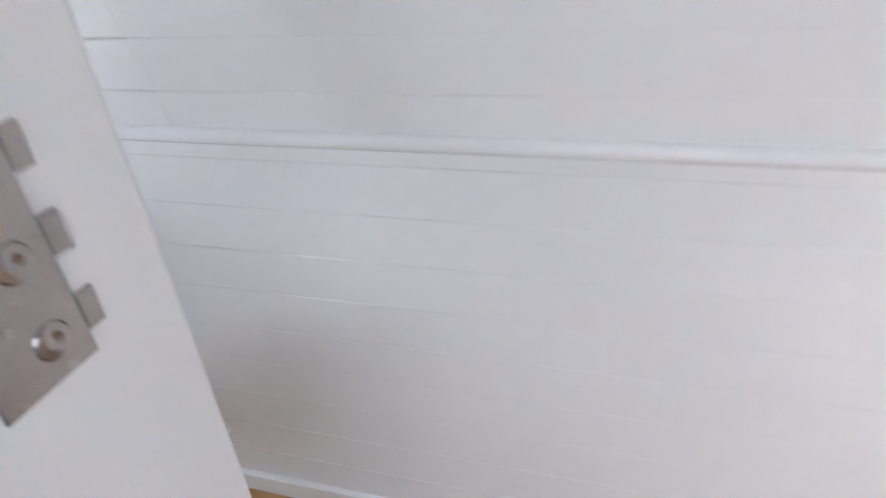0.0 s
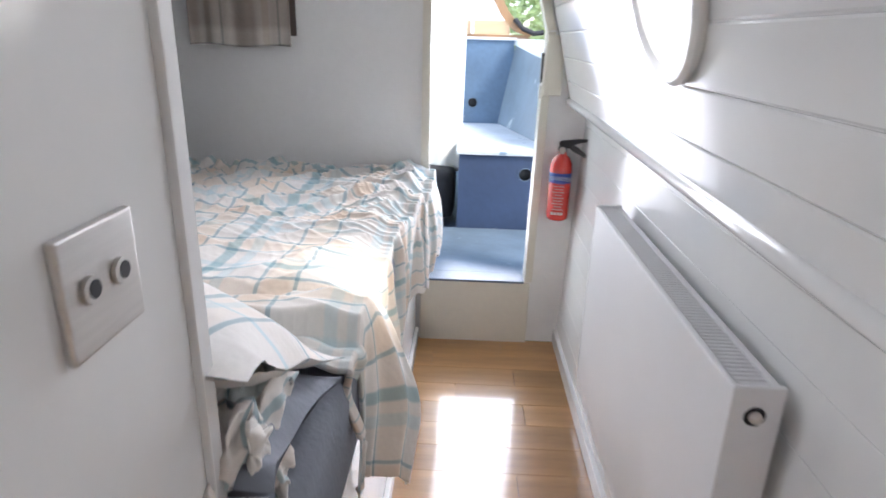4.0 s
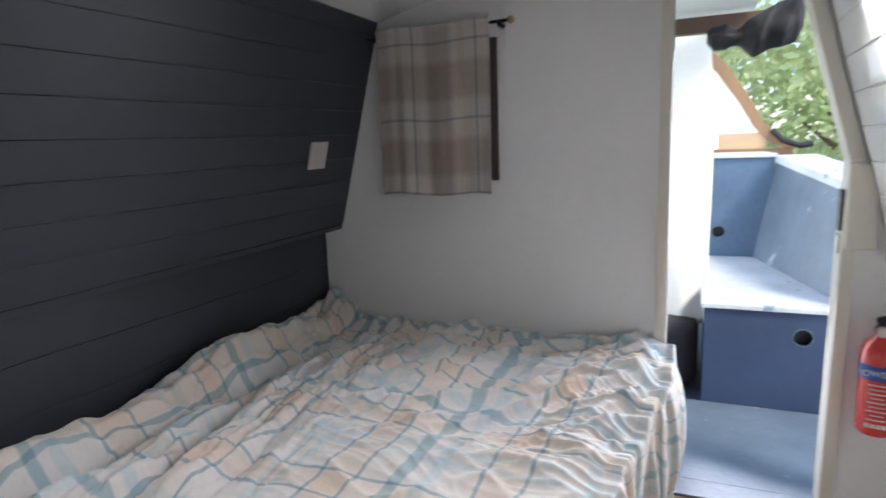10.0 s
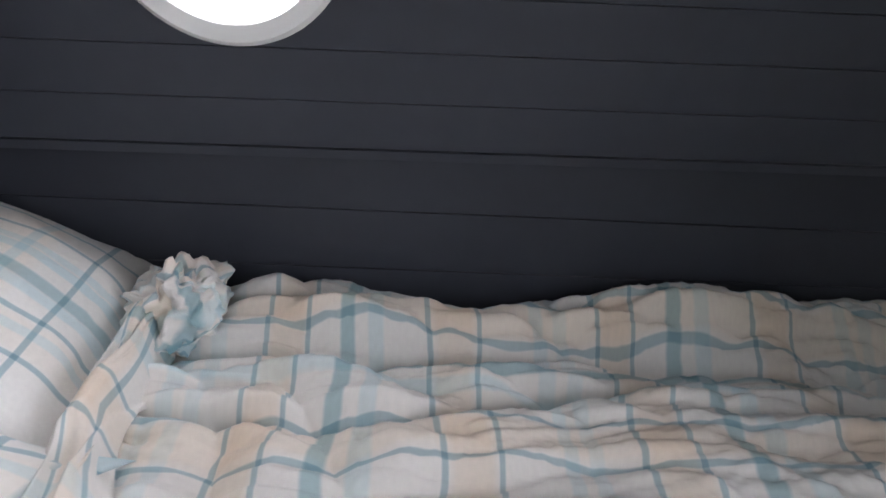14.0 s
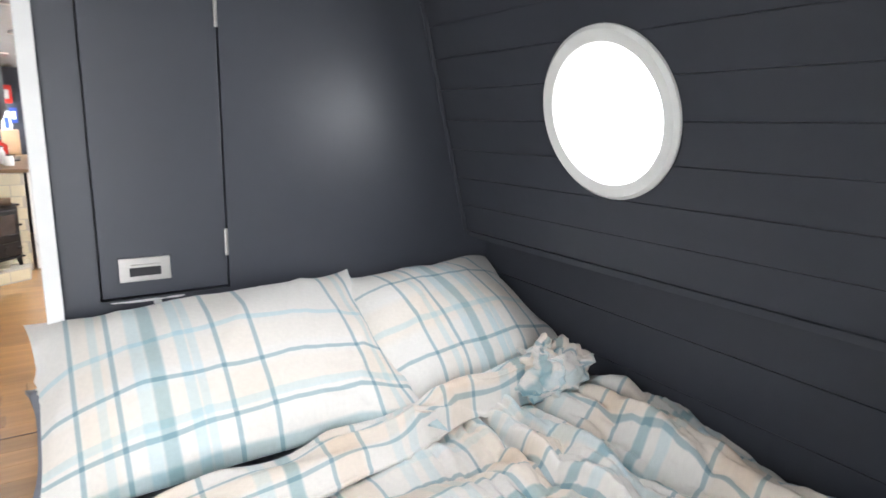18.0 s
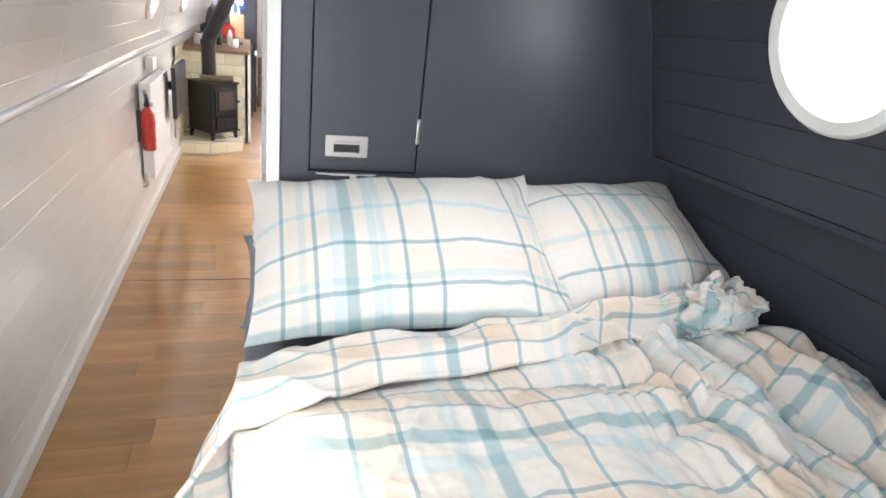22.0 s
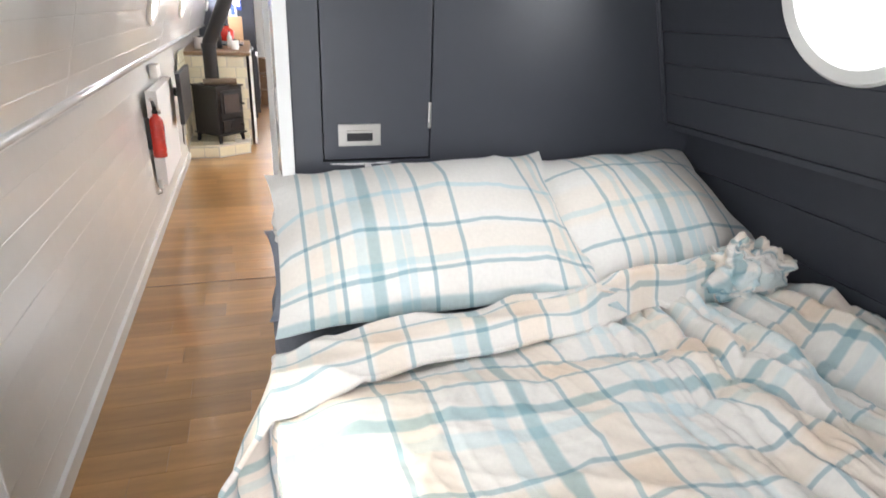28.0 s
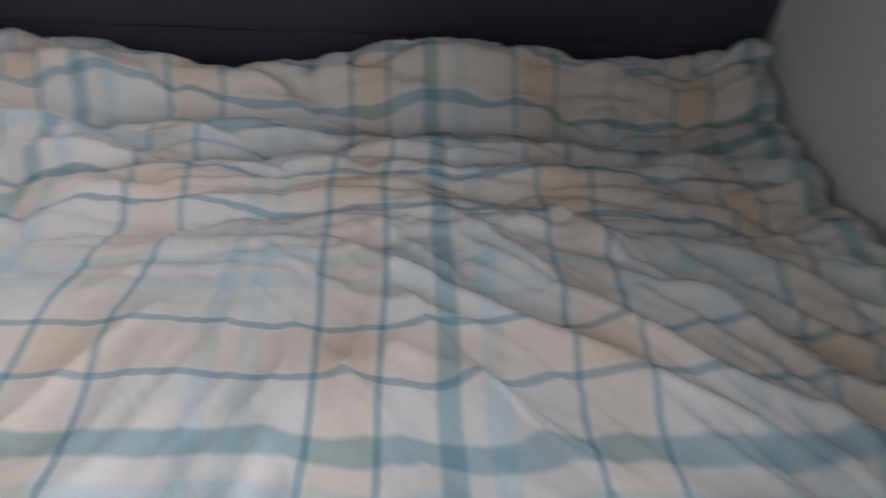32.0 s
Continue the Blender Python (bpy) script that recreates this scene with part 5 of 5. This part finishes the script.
for i in range(3):
    part("tread", box(-1.15, -0.68, -7.9 - 0.0 + i * 0.22, -7.68 + i * 0.22, 0.56 - i * 0.19, 0.59 - i * 0.19, 0.004), WOOD, steps)
    part("riser", box(-1.15, -0.68, -7.70 + i * 0.22, -7.685 + i * 0.22, 0.37 - i * 0.18, 0.558 - i * 0.19, 0.002), WOOD, steps)
rail2 = thing("ceiling_spotlight", "small steel ceiling spotlight", "lamp")
part("body", lathe([(0.0, 0.0), (0.035, 0.001), (0.030, 0.022), (0.0, 0.024)], Matrix.Translation((-0.62, -1.9, roof(-0.62) - 0.026)), 24), CHROME, rail2)
for y in (-3.2, -5.0, -6.4):
    copy_thing(rail2, pose(0, y + 1.9, 0))

# ---- fore deck outside the doorway ----
setting("deck_step", box(-0.572, -0.160, L - 0.024, L + 0.0745, 0.2795, 0.290, 0.003), DECK, "worn grey-blue painted deck inside the doorway")
setting("deck_tread", box(-0.62, 0.32, L + 0.075, 2.675, 0.2605, 0.289, 0.004), DECK, "worn grey-blue painted deck outside the doorway")
setting("deck", box(-1.3, 1.0, L + 0.055, 4.9, 0.10, 0.26), BLUE, "blue painted fore deck")


def locker(name, label, x0, x1, y0, y1, z0, z1, hole, lid, face):
    t = thing(name, label, "deck locker")
    f = frame_of((0, y0, 0), (1, 0, 0), (0, 0, 1))
    f = f if (f.to_3x3() @ Vector((0, 0, 1))).y > 0 else f @ FLIP
    bm = bmesh.new()
    marks = sorted({z0, hole[1] - hole[2], hole[1], hole[1] + hole[2], z1})
    for a, b in zip(marks, marks[1:]):
        for piece in board_outlines(x0, x1, a, b, [hole]):
            slab(piece, f, 0.018, bm)
    bmesh.ops.remove_doubles(bm, verts=bm.verts, dist=1e-5)
    part("front", bm, face, t)
    # Solid black block, for the shade seen through the finger hole.
    part("inside", box(x0 + 0.002, x1 - 0.002, y0 + 0.05, y1, z0 + 0.002, z1 - 0.002), BLACK, t)
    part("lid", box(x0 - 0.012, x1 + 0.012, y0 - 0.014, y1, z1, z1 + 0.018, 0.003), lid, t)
    part("hole_rim", lathe([(hole[2] - 0.001, -0.0015), (hole[2] + 0.0018, -0.0015), (hole[2] + 0.0018, 0.002), (hole[2] - 0.001, 0.002)], Matrix.Translation((hole[0], y0, hole[1])) @ pose(0, 0, 0, 90, 0, 0), 32, None, False), DECK, t)
    return t


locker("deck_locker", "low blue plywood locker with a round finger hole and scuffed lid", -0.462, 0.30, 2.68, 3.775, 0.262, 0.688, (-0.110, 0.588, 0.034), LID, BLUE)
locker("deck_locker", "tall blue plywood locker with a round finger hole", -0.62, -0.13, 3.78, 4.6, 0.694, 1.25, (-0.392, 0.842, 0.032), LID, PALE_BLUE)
side = thing("side_locker", "blue painted angled locker side with scratches", "deck locker")
SIDE = [[Vector((-0.218, 3.79, 0.708)), Vector((0.045, 2.70, 0.708))], [Vector((-0.122, 3.79, 1.225)), Vector((0.14, 2.70, 1.085))]]


def quad_slab(a, b, c, d, out):
    bm = bmesh.new()
    lo = [bm.verts.new(p) for p in (a, b, c, d)]
    hi = [bm.verts.new(p + out) for p in (a, b, c, d)]
    bm.faces.new(lo), bm.faces.new(hi)
    for i in range(4):
        bm.faces.new((lo[i], lo[(i + 1) % 4], hi[(i + 1) % 4], hi[i]))
    return bm


part("panel", quad_slab(SIDE[0][0], SIDE[0][1], SIDE[1][1], SIDE[1][0], Vector((0.018, 0.004, 0))), DECK, side)
part("top_rail", quad_slab(SIDE[1][0] + Vector((-0.012, 0, 0)), SIDE[1][1] + Vector((-0.012, 0, 0)), SIDE[1][1] + Vector((-0.006, 0, 0.035)), SIDE[1][0] + Vector((-0.006, 0, 0.035)), Vector((0.20, 0.03, 0))), LID, side, "scuffed pale top edge")
bag = thing("dark_bag", "dark canvas bag on the deck beside the locker", "bag")
bm = box(-0.80, -0.480, 2.78, 3.4, 0.292, 0.57, 0.06)
part("bag", bm, CANVAS, bag, smooth=True)


def drape_shape(u, v):
    x = -0.70 + 0.225 * u + 0.03 * v
    z = 1.80 - 1.25 * v
    tuck = 0.02 * math.sin(u * 5 + 1) * smooth01(0.9, 1.0, v)
    return (x + 0.012 * math.sin(v * 5) + 0.012 * v, 2.93 + 0.014 * math.sin(u * 9) * v + 0.010 * math.sin(v * 7 + u * 4) + 0.05 * u * smooth01(0.75, 1.0, v), z + tuck)


dr = cloth("hanging_sheet", 40, 60, drape_shape, lambda u, v: (u, v), SHEET, 0.004)
tagged(dr, "white sheet hanging over the fore deck", "sheet")
cratch = thing("cratch_board", "plywood cratch board with sloping timber frame", "cratch board")
CY = 4.35
bm = bmesh.new()
sweep = [(-0.50, 1.955, 0.075), (-0.36, 1.80, 0.070), (-0.24, 1.62, 0.066), (-0.15, 1.46, 0.062), (-0.06, 1.35, 0.055), (0.05, 1.30, 0.040)]
lo, hi = [], []
for y, ring in ((CY, lo), (CY + 0.035, hi)):
    for x, z, w in sweep:
        ring.append((bm.verts.new((x, y, z)), bm.verts.new((x - w * 0.8, y, z - w * 0.6))))
for i in range(len(sweep) - 1):
    bm.faces.new((lo[i][0], lo[i + 1][0], lo[i + 1][1], lo[i][1]))
    bm.faces.new((hi[i][0], hi[i + 1][0], hi[i + 1][1], hi[i][1]))
    bm.faces.new((lo[i][0], lo[i + 1][0], hi[i + 1][0], hi[i][0]))
    bm.faces.new((lo[i][1], lo[i + 1][1], hi[i + 1][1], hi[i][1]))
part("frame_rail", bm, WOOD, cratch, "curved varnished timber rail")
part("frame_rail", strip((-0.50, 1.93), (-0.95, 1.30), 0.055, 1, CY, CY + 0.04), WOOD, cratch)
part("bottom_rail", box(-0.95, 0.02, CY, CY + 0.04, 1.245, 1.288, 0.004), WOOD, cratch)
part("lower_board", box(-0.60, -0.13, CY + 0.006, CY + 0.02, 1.289, 1.385), PLY, cratch, "orange plywood lower board")
fill = frame_of((0, CY + 0.012, 0), (1, 0, 0), (0, 0, 1))
part("window_sheet", slab([(-0.80, 1.386), (-0.17, 1.386), (-0.28, 1.56), (-0.42, 1.76), (-0.53, 1.87)], fill, 0.004), SHEET, cratch, "pale translucent cover over the opening")
part("upright", box(-0.42, -0.40, CY - 0.012, CY - 0.001, 1.29, 1.40), SHEET, cratch)
part("rubber_flap", tube([(-0.10, CY - 0.02, 1.40), (-0.04, CY - 0.03, 1.335), (0.05, CY - 0.03, 1.30), (0.12, CY - 0.03, 1.31)], 0.018, 8), CANVAS, cratch, "dark edging of the cover")
roll = thing("rolled_cover", "dark grey canvas cover rolled up over the doorway", "canvas cover")


def roll_shape(u, v):
    a = v * 2 * math.pi
    x = -0.49 + 0.275 * u
    r = (0.030 + 0.032 * smooth01(0.3, 0.6, u)) * (0.45 + 0.55 * min(1, (1 - abs(2 * u - 1)) * 8)) + 0.020 * noise.noise(Vector((u * 5, math.cos(a) * 1.2, math.sin(a) * 1.2))) + 0.010 * crease(u * 0.3, v * 0.3, 0.8, 14, 3, 41)
    return (x, 2.35 + r * math.cos(a), 1.685 + 0.05 * u - 0.025 * math.sin(u * 3.1) + r * math.sin(a))


rc = cloth("canvas_roll", 70, 40, roll_shape, lambda u, v: (u, v), CANVAS)
rc.parent = roll
part("brace", box(-0.64, -0.30, 2.6, 2.64, 1.74, 1.80, 0.003), DARKWOOD, roll, "dark brown timber cross bar")
part("brace", box(-0.64, -0.30, 3.0, 3.04, 1.74, 1.80, 0.003), DARKWOOD, roll)
tagged(setting("awning", box(-0.9, -0.33, 2.06, 2.9, 1.82, 1.83), SHEET), "pale canvas awning over the fore deck")

# ---- bank and trees ----
setting("ground", box(-400, 400, -400, 400, -0.82, -0.80), GRASS, "grassy bank reaching to the horizon")


def tree(place, height, spread, seed, label):
    rnd = random.Random(seed)
    t = thing("tree", label, "tree", "trees on the bank", place)
    bm = rod((0, 0, 0), (0.1, 0.0, height * 0.45), 0.16, 0.10, 10)
    ends = []
    for i in range(7):
        a, e = rnd.uniform(0, 6.3), rnd.uniform(0.4, 1.1)
        b = Vector((math.cos(a) * spread * 0.6, math.sin(a) * spread * 0.6, height * rnd.uniform(0.55, 0.9)))
        rod((0.05, 0, height * rnd.uniform(0.25, 0.45)), b, 0.07, 0.02, 8, bm)
        ends.append(b)
    part("trunk", bm, BARK, t)
    verts, faces = [], []
    for i in range(5200):
        c = rnd.choice(ends) + Vector((rnd.gauss(0, spread * 0.33), rnd.gauss(0, spread * 0.33), rnd.gauss(0, height * 0.16)))
        if c.z < 0.2:
            c.z = rnd.uniform(0.2, height * 0.5)
        q = Euler((rnd.uniform(0, 6), rnd.uniform(0, 6), rnd.uniform(0, 6))).to_matrix()
        s = rnd.uniform(0.05, 0.11)
        n0 = len(verts)
        for p in ((-s * 0.5, 0, 0), (0, -s, 0), (s * 0.5, 0, 0), (0, s, 0)):
            verts.append((c + q @ Vector(p))[:])
        faces.append((n0, n0 + 1, n0 + 2, n0 + 3))
    data = bpy.data.meshes.new("crown")
    data.from_pydata(verts, [], faces)
    data.materials.append(LEAF)
    ob = new("crown", data)
    ob.parent = t
    return t


tree((1.6, 11.0, -0.8), 4.2, 1.8, 3, "leafy green tree on the bank beyond the bow")
tree((-1.2, 13.0, -0.8), 4.8, 2.2, 4, "tall leafy green tree further along the bank")
tree((4.2, 12.0, -0.8), 4.0, 2.0, 5, "bushy green tree on the bank")

# ---- floor planks, across the boat ----
rnd = random.Random(8)
lengths = {}
y, row = L - 0.002, 0
PW = 0.125
made = 0
while y > -4.4:
    x = -0.006
    first = rnd.uniform(0.15, 0.55)
    x_end = -0.62 if y > 0.06 else (X_SIDE + 0.002 if y > JAMB_Y else -1.2)
    while x > x_end + 0.004:
        step = first if first else 0.48
        first = None
        x0 = max(x_end, x - step)
        key = round(x - x0, 2)
        x0 = max(x_end, x - key) if key > 0.03 else x_end
        w = x - x0
        if key not in lengths or abs(lengths[key][1] - w) > 1e-4:
            lengths[key] = (mesh(box(-w + 0.0006, -0.0006, -PW + 0.0006, -0.0006, -0.0098, 0.0, 0.0), "plank", OAK), w)
        if made < 295:
            ob = new("plank", lengths[key][0])
            ob.location = (x, y, 0)
            ob.parent = bpy.data.objects["floor"]
            made += 1
        x = x0
    y -= PW
bm = bmesh.new()
while y > FAR + 0.1:
    x = -0.006
    while x > -1.88:
        x0 = max(-1.9, x - rnd.uniform(0.3, 0.6))
        box(x0 + 0.0006, x - 0.0006, y - PW + 0.0006, y - 0.0006, -0.0098, 0.0, 0, bm)
        x = x0
    y -= PW
rest = part("planks_beyond", bm, OAK, bpy.data.objects["floor"])
tagged(rest, kind="stuff")

setting("trim_threshold", box(-0.664, -0.012, -1.564, -1.556, 0.0004, 0.0020, 0.0005), FRAME_BROWN, "dark joint strip across the corridor floor")
